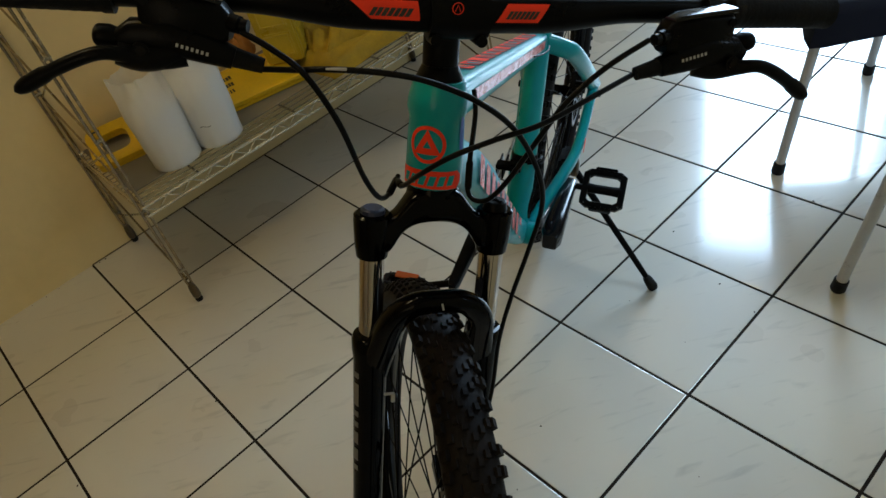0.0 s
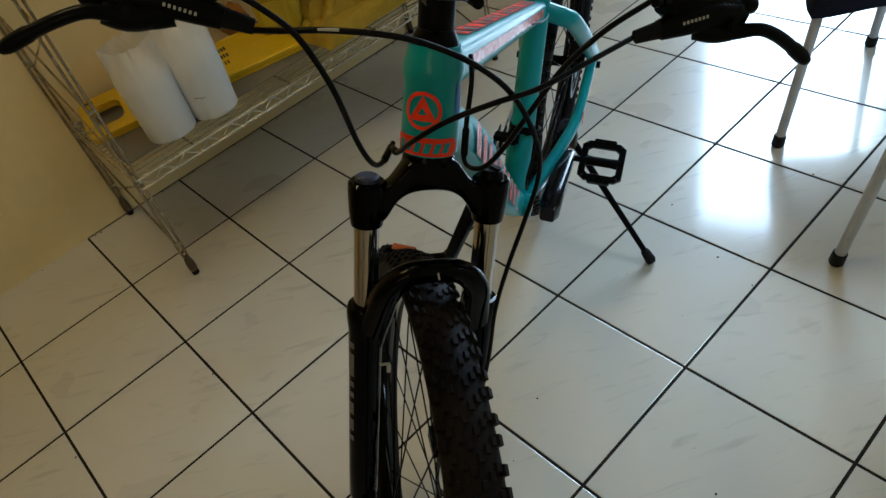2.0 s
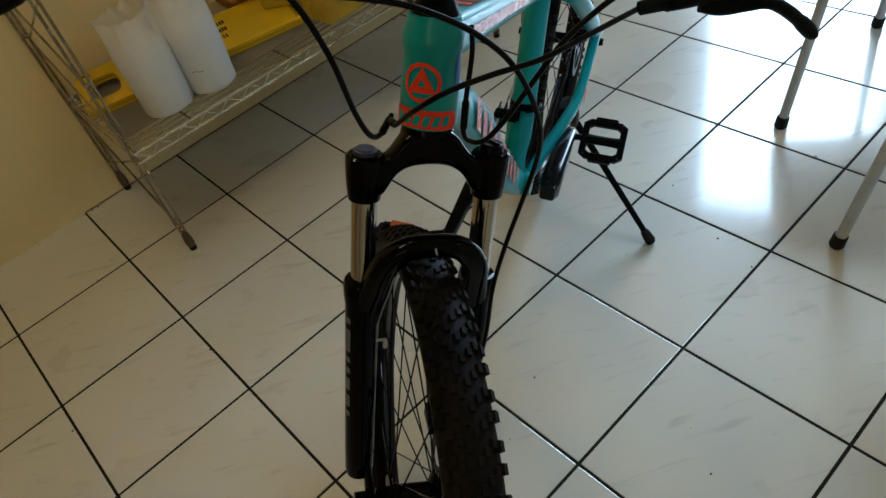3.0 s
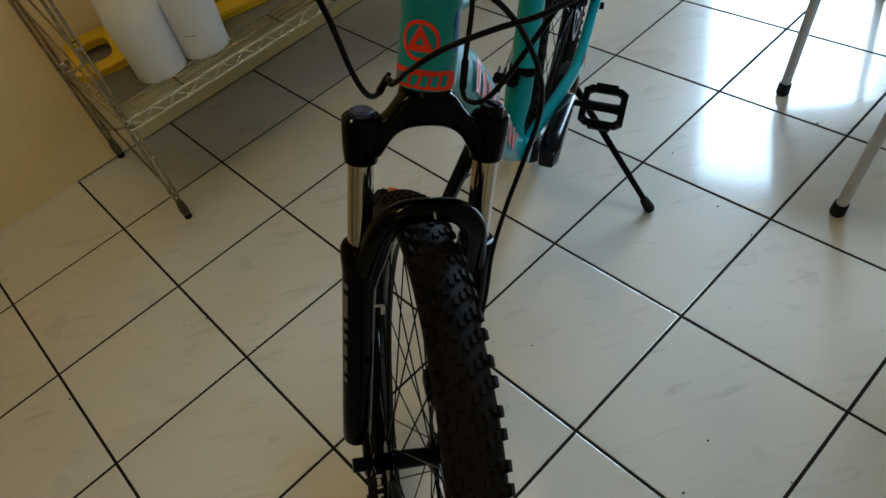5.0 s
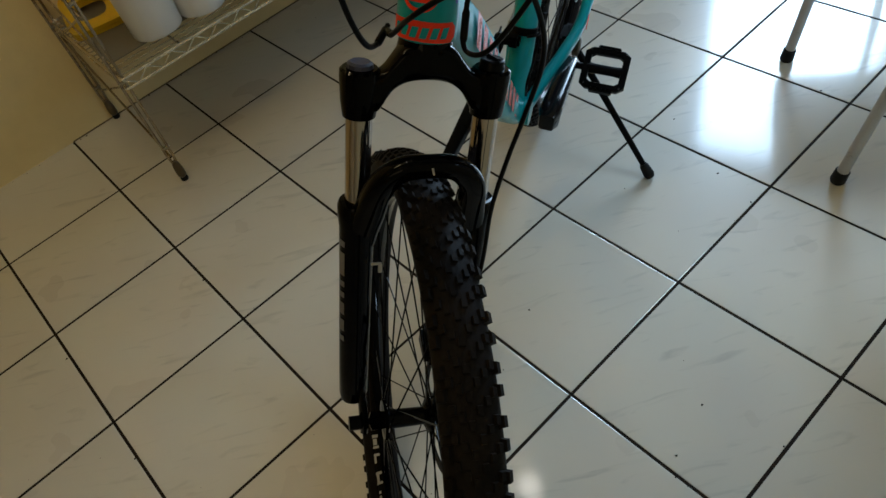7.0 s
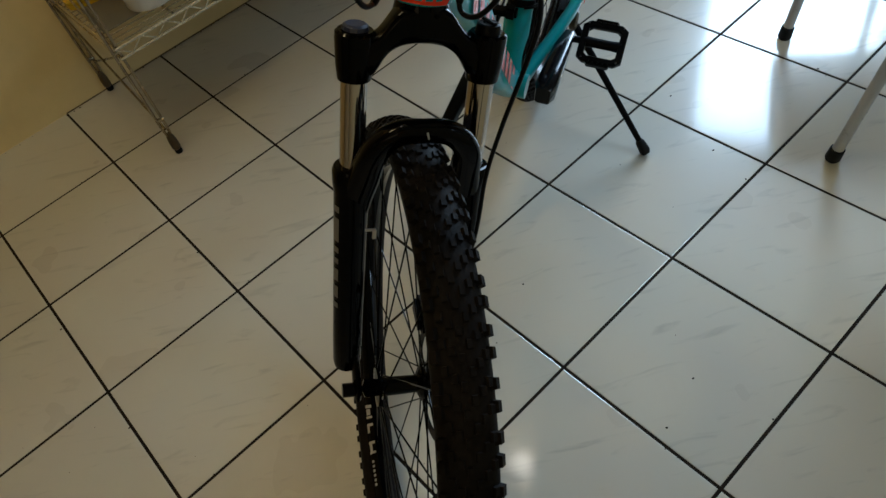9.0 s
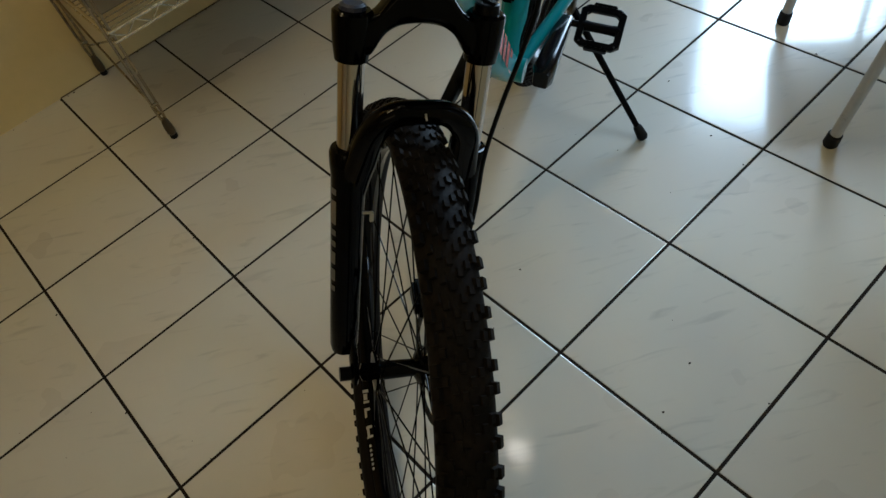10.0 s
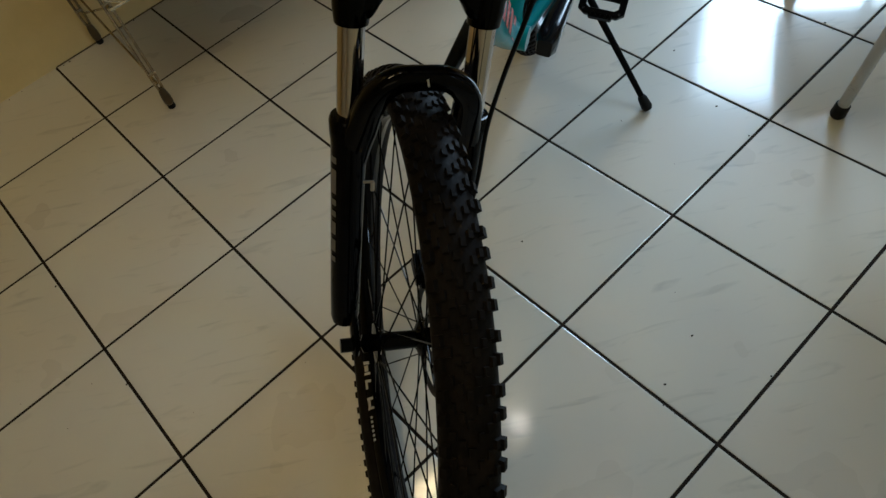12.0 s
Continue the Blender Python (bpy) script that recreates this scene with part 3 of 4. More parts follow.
    arch = [(P0 - 0.004, -C + 0.002, -0.240), (P0 + 0.002, -C + 0.004, -0.212), (P0 + 0.016, -C + 0.011, -0.174), (P0 + 0.034, -0.047, -0.131), (P0 + 0.042, -0.028, -0.109), (P0 + 0.044, 0, -0.1050), (P0 + 0.042, 0.028, -0.109), (P0 + 0.034, 0.049, -0.131), (P0 + 0.016, C - 0.010, -0.174), (P0 + 0.002, C - 0.004, -0.212), (P0 - 0.004, C - 0.002, -0.240)]
    wide = [0.015, 0.0185, 0.0175, 0.0145, 0.0118, 0.0108, 0.0118, 0.0145, 0.0175, 0.0185, 0.015]
    line = spline(arch, 5)
    size = [(wide[min(i // 5, 10)] * (1 - i % 5 / 5) + wide[min(i // 5 + 1, 10)] * (i % 5 / 5), 0.0150 - 0.0030 * math.sin(math.pi * i / 50)) for i in range(51)]
    br = part("fork_arch", sweep(bmesh.new(), line, size, 18, up=(1, 0, 0), power=2.8), GLOSS, bike, "gloss black bridge over the tyre", m=FORK)
    part("pale_mark", box(0.0006, 0.0020, 0.008, 0, m=pose(P0 + 0.0575, 0.001, -0.104, 14, 0, 0)), WHITE_MARK, br, m=FORK)
    tie = box(0.003, 0.0045, 0.012, 0.0006, m=pose(P0 + 0.021, -0.0420, -0.247, 0, 0, 8))
    box(0.0025, 0.012, 0.003, 0.0005, tie, pose(P0 + 0.020, -0.0465, -0.2415))
    part("cable_tie", tie, WHITE_MARK, bike, "short pale cable tie", m=FORK)
    # quick release
    bm = tube((AXLE[0], -0.075, AXLE[2]), (AXLE[0], 0.075, AXLE[2]), 0.005, seg=14)
    tube((AXLE[0], -0.076, AXLE[2]), (AXLE[0], -0.060, AXLE[2]), 0.0095, seg=18, bm=bm)
    tube((AXLE[0], 0.060, AXLE[2]), (AXLE[0], 0.076, AXLE[2]), 0.010, seg=18, bm=bm)
    part("quick_release", bm, SATIN, bike, m=FORK)


build_fork()


def bar_rise(y):
    """How far the bar's axis stands above its middle."""
    return 0.019 * y if y > 0 else -0.016 * y


def build_cockpit():
    # headset, spacers, stem
    part("headset_cover", lathe([(0.0238, 0.1195), (0.0235, 0.1222), (0.0198, 0.130), (0.0182, 0.1335)], 28), SATIN, bike, m=FORK)
    part("steerer_spacer", lathe([(0.0175, 0.133), (0.0180, 0.1345), (0.0180, 0.171), (0.0172, 0.173)], 28), SATIN, bike, m=FORK)
    bm = lathe([(0.0185, 0.172), (0.0200, 0.176), (0.0200, 0.212), (0.017, 0.216)], 24)
    sweep(bm, [(0.01, 0, 0.192), (0.04, -0.003, 0.192), (0.06, -0.004, 0.1925)], [(0.018, 0.017), (0.016, 0.015), (0.020, 0.017)], 14, power=2.6)
    tube((BAR[0], -0.032, BAR[2]), (BAR[0], 0.020, BAR[2]), 0.0212, seg=28, bm=bm)
    stem = part("stem", bm, SATIN, bike, "black handlebar stem", m=FORK)
    for sy in (-0.026, 0.014):
        for sz in (-0.0205, 0.0205):
            part("clamp_bolt", tube((BAR[0] - 0.008, sy, BAR[2] + sz), (BAR[0] + 0.016, sy, BAR[2] + sz), 0.0052, seg=12), SATIN, stem, m=FORK)
    # handlebar: thick middle, rising a little and tapering to the grips
    half = 0.36
    pts, rad = [], []
    for i in range(61):
        y = -half + 2 * half * i / 60
        a = abs(y)
        k = min(max((a - 0.075) / 0.10, 0), 1)
        k = k * k * (3 - 2 * k)
        pts.append((BAR[0] - 0.03 * max(0, a - 0.1), y, BAR[2] + bar_rise(y) + 0.004 * k))
        rad.append(0.0165 - 0.0052 * k)
    bar = part("handlebar", sweep(bmesh.new(), pts, rad, 24), SATIN, bike, "black flat handlebar with orange stickers", m=COCK)
    # stickers wrapped on the front of the thick middle
    for y0, y1, slant in ((-0.079, -0.031, -1), (0.040, 0.078, 1)):
        for mat, dr, name, cells in ((RED, 0.0004, "sticker", None), (INK, 0.0007, "lettering", 7)):
            bm = bmesh.new()
            spans = [(y0, y1)] if cells is None else [(y0 + (y1 - y0) * (0.16 + 0.72 * (k + 0.06) / cells), y0 + (y1 - y0) * (0.16 + 0.72 * (k + 0.86) / cells)) for k in range(cells)]
            lo, hi = (-0.30, 0.66) if cells is None else (-0.12, 0.27)
            for a0, a1 in spans:
                grid = []
                for i in range(9):
                    t = lo + (hi - lo) * i / 8
                    row = []
                    for k in range(3):
                        y = a0 + (a1 - a0) * k / 2
                        sk = 0.011 * (t - 0.1) if slant > 0 or cells else 0.020 * (0.1 - t) * (1.0, 0.55, 0.1)[k]
                        r = 0.0165 + dr
                        row.append(bm.verts.new((BAR[0] + r * math.cos(t), y + sk, BAR[2] + bar_rise(y) + r * math.sin(t))))
                    grid.append(row)
                for i in range(8):
                    for k in range(2):
                        bm.faces.new((grid[i][k], grid[i][k + 1], grid[i + 1][k + 1], grid[i + 1][k]))
            (part if cells is None else letters)(name, bm, mat, bar, "orange sticker on the bar" if cells is None else "", 40, COCK)
    ring = [(BAR[0] + 0.0214, -0.0105 + 0.0046 * math.cos(2 * math.pi * i / 24), BAR[2] + 0.007 + 0.0046 * math.sin(2 * math.pi * i / 24)) for i in range(24)]
    part("badge", sweep(bmesh.new(), ring, (0.0004, 0.0006), 6, up=(1, 0, 0), closed=True), RED, stem, "round orange emblem", m=FORK)
    part("badge", sweep(bmesh.new(), [(BAR[0] + 0.0214, -0.0128, BAR[2] + 0.0047), (BAR[0] + 0.0214, -0.0105, BAR[2] + 0.0098), (BAR[0] + 0.0214, -0.0082, BAR[2] + 0.0047)], (0.0004, 0.0007), 6, up=(1, 0, 0)), RED, stem, "orange peak inside the emblem", m=FORK)
    for sy in (1, -1):
        LEV = COCK if sy > 0 else COCK @ Matrix.Translation((0, 0.006, 0.003))
        lift, reach = (0.0, 0.0) if sy > 0 else (-0.009, 0.008)
        bm = bmesh.new()
        a0, a1 = 0.268, 0.382
        pp = [(BAR[0] - 0.03 * (a0 + (a1 - a0) * i / 44 - 0.1), sy * (a0 + (a1 - a0) * i / 44), BAR[2] + 0.004 + bar_rise(sy * (a0 + (a1 - a0) * i / 44))) for i in range(45)]
        sweep(bm, pp, [0.0168] * 4 + [0.0158 + 0.0002 * (i % 3 > 0) for i in range(39)] + [0.0165] * 2, 20)
        part("grip", bm, GRIP, bike, "black rubber grip", m=COCK)
        # hydraulic lever: clamp, body along the hose, reservoir, blade, paddle
        bm = tube((BAR[0] - 0.004, sy * 0.240, BAR[2] + 0.004 + sy * 0.0045), (BAR[0] - 0.004, sy * 0.254, BAR[2] + 0.004 + sy * 0.0048), 0.0165, seg=24)
        sweep(bm, [(0.078, sy * 0.247, 0.196), (0.098, sy * 0.243, 0.186)], [(0.010, 0.008), (0.010, 0.012)], 10, power=3)
        sweep(bm, [(0.110, sy * 0.186, 0.1565), (0.109, sy * 0.205, 0.163), (0.107, sy * 0.232, 0.171), (0.106, sy * 0.258, 0.172), (0.107, sy * 0.268, 0.168)], [(0.0085, 0.0085), (0.0105, 0.0115), (0.0125, 0.0135), (0.0115, 0.0125), (0.008, 0.008)], 16, power=2.8)
        if sy < 0:
            sweep(bm, spline([(0.108, -0.222, 0.163), (0.110, -0.238, 0.158), (0.112, -0.254, 0.1565), (0.114, -0.270, 0.160)], 4), [0.0085 + 0.0025 * math.sin(math.pi * i / 12) for i in range(13)], 16)
        body = part("brake_lever", bm, SATIN, bike, "black hydraulic brake lever with pale lettering bars", m=LEV)
        bm = sweep(bmesh.new(), [(0.104, sy * 0.186, 0.1780), (0.102, sy * 0.195, 0.1800), (0.101, sy * 0.220, 0.1845), (0.100, sy * 0.248, 0.1880), (0.100, sy * 0.252, 0.1880)], [(0.009, 0.009), (0.0135, 0.0175), (0.0155, 0.0195), (0.0155, 0.0190), (0.013, 0.015)], 20, power=4)
        part("reservoir", bm, SATIN, body, m=LEV)
        bm = sweep(bmesh.new(), [(0.104, sy * 0.192, 0.1965), (0.103, sy * 0.203, 0.2005), (0.102, sy * 0.250, 0.2080)], [(0.008, 0.0025), (0.0135, 0.0025), (0.0145, 0.0025)], 16, power=4)
        part("reservoir_lid", bm, LID, body, "glossy black lid", m=LEV)
        part("lid_screw", tube((0.113, sy * 0.247, 0.198), (0.1165, sy * 0.247, 0.198), 0.0035, seg=12), SATIN, body, m=LEV)
        bm = tube((0.1095, sy * 0.196, 0.160), (0.110, sy * 0.164, 0.1505), 0.0088, 0.0060, seg=16)
        part("hose_boot", bm, GRIP, body, m=LEV)
        bm = tube((0.112, sy * 0.252, 0.164), (0.121, sy * 0.252, 0.163), 0.0062, seg=16)
        tube((0.121, sy * 0.252, 0.163), (0.1222, sy * 0.252, 0.163), 0.0036, seg=12, bm=bm)
        part("lever_pivot", bm, SATIN, body, m=LEV)
        ring = [(0.1212, sy * 0.252 + 0.0062 * math.cos(2 * math.pi * i / 20), 0.163 + 0.0062 * math.sin(2 * math.pi * i / 20)) for i in range(20)]
        if sy > 0:
            part("pivot_ring", sweep(bmesh.new(), ring, 0.0005, 6, up=(1, 0, 0), closed=True), SATIN, body, m=LEV)
        blade = spline([(0.110, sy * 0.222, 0.158), (0.113, sy * 0.240, 0.155), (0.118, sy * 0.262, 0.159), (0.123, sy * 0.279, 0.1615), (0.123, sy * 0.298, 0.1555), (0.120, sy * 0.320, 0.1445), (0.117, sy * 0.342, 0.1315)], 6)
        n = len(blade)
        part("lever_blade", sweep(bmesh.new(), blade, [((max(0.0060, 0.0095 - 0.0035 * min(1, i / (0.42 * n))) - (0.0007 if sy < 0 else 0.0)) + (0.0010 if i > n - 8 else 0) - (0.0008 if i == n - 3 else 0.0022 if i == n - 2 else 0.0052 if i == n - 1 else 0), 0.006 - (0.001 if i == n - 2 else 0.004 if i == n - 1 else 0)) for i in range(n)], 14, up=(1, 0, 0)), SATIN, body, m=LEV)
        part("shift_paddle", sweep(bmesh.new(), spline([(0.098, sy * 0.248, 0.180), (0.103, sy * 0.258, 0.1795 + lift), (0.106, sy * 0.269 - reach, 0.1800 + lift), (0.106, sy * 0.278 - reach, 0.1805 + lift)], 5), [(0.008, 0.0045)] * 6 + [(0.009, 0.0070)] * 3 + [(0.010, 0.0085)] * 4 + [(0.009, 0.0075), (0.007, 0.0055), (0.003, 0.0025)], 14), SATIN, body, m=LEV)
        bm = tube((0.103, sy * 0.196, 0.184), (0.112, sy * 0.180, 0.1815), 0.0078, 0.0068, seg=14)
        tube((0.112, sy * 0.180, 0.1815), (0.114, sy * 0.174, 0.1810), 0.0050, seg=12, bm=bm)
        part("cable_adjuster", bm, SATIN, body, m=LEV)
        bm = bmesh.new()
        for k in range(7):
            y = (0.213 if sy > 0 else -0.2155) + (k - 3) * 0.0035
            z = 0.1690 - (0.0055 if sy < 0 else 0.001) + (abs(y) - 0.213) * 0.30
            box(0.0006, 0.0019, 0.0026, 0, bm, pose(0.1207, y, z, sy * 16, 0, 0))
        letters("lettering", bm, WHITE_MARK, body, "pale lettering as plain bars", 0, LEV)


COCK = FORK @ Matrix.Translation((0, -0.011, 0))
BAR = (0.075, 0, 0.1925)
build_cockpit()


def cable(name, pts, r=0.0026, label="black cable sheath"):
    part(name, sweep(bmesh.new(), spline(pts, 7), r, 10), CABLE, bike, label, m=FORK)


cable("shift_cable", [(0.115, -0.184, 0.180), (0.125, -0.163, 0.170), (0.135, -0.138, 0.152), (0.13, -0.112, 0.112), (0.105, -0.088, 0.056), (0.085, -0.071, 0.028), (0.06, -0.057, 0.022), (0.03, -0.044, 0.028)])
cable("brake_hose", [(0.11, -0.172, 0.151), (0.125, -0.146, 0.154), (0.14, -0.117, 0.158), (0.155, -0.08, 0.159), (0.165, -0.047, 0.155), (0.165, -0.006, 0.139), (0.15, 0.033, 0.11), (0.13, 0.066, 0.064), (0.11, 0.081, 0.022), (0.09, 0.081, -0.034), (0.07, 0.077, -0.098), (0.055, 0.074, -0.165), (0.04, 0.078, -0.25), (0.03, 0.07, -0.36)], 0.0025, "black hydraulic hose")
cable("brake_hose", [(0.11, 0.151, 0.150), (0.13, 0.106, 0.135), (0.15, 0.055, 0.117), (0.155, 0.015, 0.106), (0.145, -0.02, 0.088), (0.12, -0.043, 0.062), (0.07, -0.047, 0.033), (0.03, -0.046, 0.024)], 0.0025, "black hydraulic hose")
cable("shift_cable", [(0.115, 0.158, 0.181), (0.12, 0.118, 0.157), (0.12, 0.086, 0.126), (0.115, 0.066, 0.091), (0.1, 0.048, 0.048), (0.085, 0.036, 0.023), (0.07, 0.026, 0.016), (0.06, 0.021, 0.024), (0.05, 0.024, 0.053), (0.032, 0.031, 0.090), (0.018, 0.032, 0.112)])

for a, b in (((0.064, -0.0585, 0.0222), (0.036, -0.0465, 0.0268)), ((0.0605, 0.0212, 0.0235), (0.0515, 0.0236, 0.0500)), ((0.066, -0.0468, 0.0318), (0.036, -0.0460, 0.0250))):
    part("cable_ferrule", sweep(bmesh.new(), [a, Vector(a).lerp(Vector(b), 0.1), Vector(a).lerp(Vector(b), 0.9), b], [0.0028, 0.0037, 0.0037, 0.0031], 12), SATIN, bike, "black cable end sleeve", m=FORK)

part("hose_tag", sweep(bmesh.new(), [(0.1388, -0.1225, 0.1580), (0.1421, -0.116, 0.1589), (0.1460, -0.1075, 0.1596)], 0.0013, 10), WHITE_MARK, bike, "small pale tag", m=FORK)


def pedal(m, amber, parent):
    """Platform pedal: spindle along local y, open cage of bars, x fore and aft."""
    bm = bmesh.new()
    # cage: an eight-cornered ring with two windows beside the spindle barrel
    outer = [(-0.036, -0.049), (0.036, -0.049), (0.047, -0.034), (0.047, 0.034), (0.036, 0.049), (-0.036, 0.049), (-0.047, 0.034), (-0.047, -0.034)]
    inner = [(-0.028, -0.034), (0.028, -0.034), (0.034, -0.026), (0.034, 0.026), (0.028, 0.034), (-0.028, 0.034), (-0.034, 0.026), (-0.034, -0.026)]
    hz = 0.0085
    loops = [[bm.verts.new((x * k, y * k, z)) for x, y in o] for o, k, z in ((outer, 1.0, -hz + 0.002), (outer, 1.0, hz - 0.002), (outer, 0.965, hz), (inner, 1.04, hz), (inner, 1.0, hz - 0.002), (inner, 1.0, -hz + 0.002), (inner, 1.04, -hz), (outer, 0.965, -hz))]
    for a in range(8):
        p, q = loops[a], loops[(a + 1) % 8]
        for i in range(8):
            bm.faces.new((p[i], p[(i + 1) % 8], q[(i + 1) % 8], q[i]))
    sweep(bm, [(0, -0.040, 0), (0, -0.020, 0), (0, 0.020, 0), (0, 0.040, 0)], [(0.0130, 0.0095), (0.0110, 0.0090), (0.0110, 0.0090), (0.0130, 0.0095)], 14)
    p = part("pedal", bm, SATIN, parent, "black platform pedal", m=m)
    for x in (-0.049, 0.049):
        bm = box(0.009, 0.050, 0.016, 0.002, m=pose(x, 0, 0))
        for k in range(5):
            for z in (-0.0095, 0.0095):
                box(0.004, 0.004, 0.004, 0.0005, bm, pose(x - math.copysign(0.002, x), (k - 2) * 0.0105, z))
        part("grip_plate", bm, SATIN, p, m=m)
    for x in (-0.040, 0.040):
        for y in (-0.038, 0.038):
            part("pin", tube((x, y, -hz - 0.0025), (x, y, hz + 0.0025), 0.0021, seg=8), DARK_STEEL, p, m=m)
    if amber:
        part("reflector", box(0.004, 0.050, 0.015, 0.001, m=m @ pose(-0.037, 0.000, 0.0110, 0, -62, 0)), AMBER, p, "orange reflector")
    return p


def build_drive():
    # cranks: left one points back, right one ahead
    for sy, d, g in ((1, -1, 0.80), (-1, 1, 0.55)):
        a = BB + Vector((0, sy * 0.072, 0))
        e = BB + Vector((d * 0.17, sy * 0.078, d * 0.003))
        arm = sweep(bmesh.new(), [a - (e - a) * 0.10, a, a + (e - a) * 0.35, e, e + (e - a) * 0.08], [(0.018 * g, 0.022 * g), (0.026 * g, 0.027 * g), (0.024 * g, 0.024 * g), (0.019 * g, 0.019 * g), (0.012 * g, 0.012 * g)], 16, up=(0, 0, 1), power=6)
        part("crank_arm", arm, LID if sy > 0 else SATIN, bike, "gloss black crank arm")
        tilt = -26 if sy > 0 else 18
        pm = Matrix.Translation(e + Vector((0, 0.072 if sy > 0 else -0.110, 0.0 if sy > 0 else -0.048))) @ pose(0, 0, 0, 0, -tilt, 0) @ Matrix.Scale(0.93, 4)
        part("pedal_spindle", tube(e, pm.translation, 0.007, seg=14), SATIN, bike)
        pedal(pm, sy < 0, bike)
    part("chainring", lathe([(0.070, -0.002), (0.080, -0.0015), (0.080, 0.0015), (0.070, 0.002)], 40, m=Matrix.Translation(BB + Vector((0, -0.05, 0))) @ pose(0, 0, 0, 90, 0, 0)), SATIN, bike)
    # kickstand to the floor on the left
    foot = BIKE.inverted() @ Vector((1.106, 0.203, 0.0))
    topk = Vector((-0.262, 0.076, 0.292))
    d = (topk - foot).normalized()
    k = part("kickstand", sweep(bmesh.new(), [foot + d * 0.02, topk], [0.0065, 0.008], 14), SATIN, bike, "black kickstand leg set on the floor")
    part("rubber_foot", sweep(bmesh.new(), [foot + d * 0.004, foot + d * 0.012, foot + d * 0.034, foot + d * 0.04], [0.009, 0.0125, 0.0105, 0.008], 16), FOOT, k)


build_drive()
part("clamp_lever", sweep(bmesh.new(), spline([(0.014, 0.020, 0.722), (-0.014, 0.0275, 0.711), (-0.06, 0.030, 0.694), (-0.088, 0.027, 0.686)], 5), [(0.0009, 0.0016)] * 16, 10), DARK_STEEL, bike, "dull steel seat clamp lever")
part("seat_clamp", lathe([(0.0222, -0.01), (0.0236, -0.008), (0.0236, 0.008), (0.0222, 0.01)], 20, m=Matrix.Translation(SC + (SC - BB).normalized() * 0.03) @ pose(0, 0, 0, 0, -21, 0)), SATIN, bike)


d0, d1 = Vector((0.33, 0, 0.735)), Vector((0.03, 0, 0.35))
dd = (d1 - d0).normalized()
dn = dd.cross(Vector((0, 1, 0))).normalized()
dn = dn if dn.x > 0 else -dn
tube_marks("frame_decal", PINK, d0, d1, [(-0.10 + 0.098 * k, -0.10 + 0.098 * k + 0.062, -0.014, 0.018, 0.07) for k in range(10)], dn, (0, 1, 0), 0.0235, "coral slanted stripes on the down tube")
part("frame_decal", box(0.030, 0.0012, 0.016, 0.0004, m=Matrix.Translation((-0.272, 0.0905, 0.353)) @ pose(0, 0, 0, 0, 12, 3)), RED, bike, "red mark on the chain stay")


def build_fittings():
    st = (SC - BB).normalized()
    # clamp band and cage of the front shifter on the seat tube
    c = BB + st * 0.155
    fd = part("front_derailleur", lathe([(0.0226, -0.007), (0.0255, -0.0065), (0.0255, 0.0065), (0.0226, 0.007)], 24, m=Matrix.Translation(c) @ pose(0, 0, 0, 0, -21, 0)), SATIN, bike, "black band clamp and cage")
    bm = box(0.032, 0.024, 0.022, 0.005, m=Matrix.Translation(c + Vector((0.026, -0.012, -0.006))))
    sweep(bm, spline([c + Vector((0.026, 0.010, 0.004)), c + Vector((0.020, 0.026, 0.006)), c + Vector((0.0, 0.031, 0.002)), c + Vector((-0.014, 0.028, -0.004))], 4), 0.0030, 8)
    box(0.055, 0.003, 0.022, 0.001, bm, Matrix.Translation(c + Vector((-0.012, -0.040, -0.042))))
    box(0.055, 0.003, 0.022, 0.001, bm, Matrix.Translation(c + Vector((-0.012, -0.052, -0.042))))
    box(0.02, 0.04, 0.012, 0.002, bm, Matrix.Translation(c + Vector((0.0, -0.035, -0.03))))
    part("cage", bm, SATIN, fd)
    # rear brake caliper and its hose on the left stays
    cal = part("brake_caliper", box(0.05, 0.034, 0.032, 0.006, m=Matrix.Translation(REAR + Vector((0.055, 0.050, 0.060))) @ pose(0, 0, 0, 0, 35, 0)), SATIN, bike, "black disc brake caliper")
    part("mount_bolt", tube(REAR + Vector((0.08, 0.046, 0.075)), REAR + Vector((0.08, 0.075, 0.075)), 0.005, seg=10), SATIN, cal)
    part("brake_caliper", box(0.05, 0.034, 0.034, 0.006, m=FORK @ pose(P0 - 0.028, 0.046, -0.42, 0, 10, 0)), SATIN, bike, "black disc brake caliper")
    # axle nuts and the chain side
    for sy in (1, -1):
        part("axle_nut", tube(REAR + Vector((0, sy * 0.080, 0.004)), REAR + Vector((0, sy * 0.098, 0.004)), 0.010, 0.008, seg=14), SATIN, bike)
    part("cassette", lathe([(0.030, 0.020), (0.055, 0.021), (0.055, 0.024), (0.045, 0.030), (0.035, 0.042), (0.025, 0.050)], 28, m=Matrix.Translation(REAR) @ pose(0, 0, 0, 90, 0, 0)), SATIN, bike)
    bm = bmesh.new()
    ch = [REAR + Vector((0, -0.045, 0.045)), BB + Vector((0, -0.05, 0.08)), BB + Vector((0.06, -0.05, 0.055)), BB + Vector((0.08, -0.05, 0)), BB + Vector((0.055, -0.05, -0.06)), BB + Vector((0, -0.05, -0.08)), REAR + Vector((0.03, -0.045, -0.10)), REAR + Vector((0.0, -0.045, -0.08)), REAR + Vector((-0.02, -0.045, -0.04)), REAR + Vector((-0.045, -0.045, 0.0)), REAR + Vector((-0.03, -0.045, 0.035))]
    sweep(bm, ch, (0.004, 0.003), 6, up=(0, 1, 0), closed=True)
    part("chain", bm, ALLOY, bike)
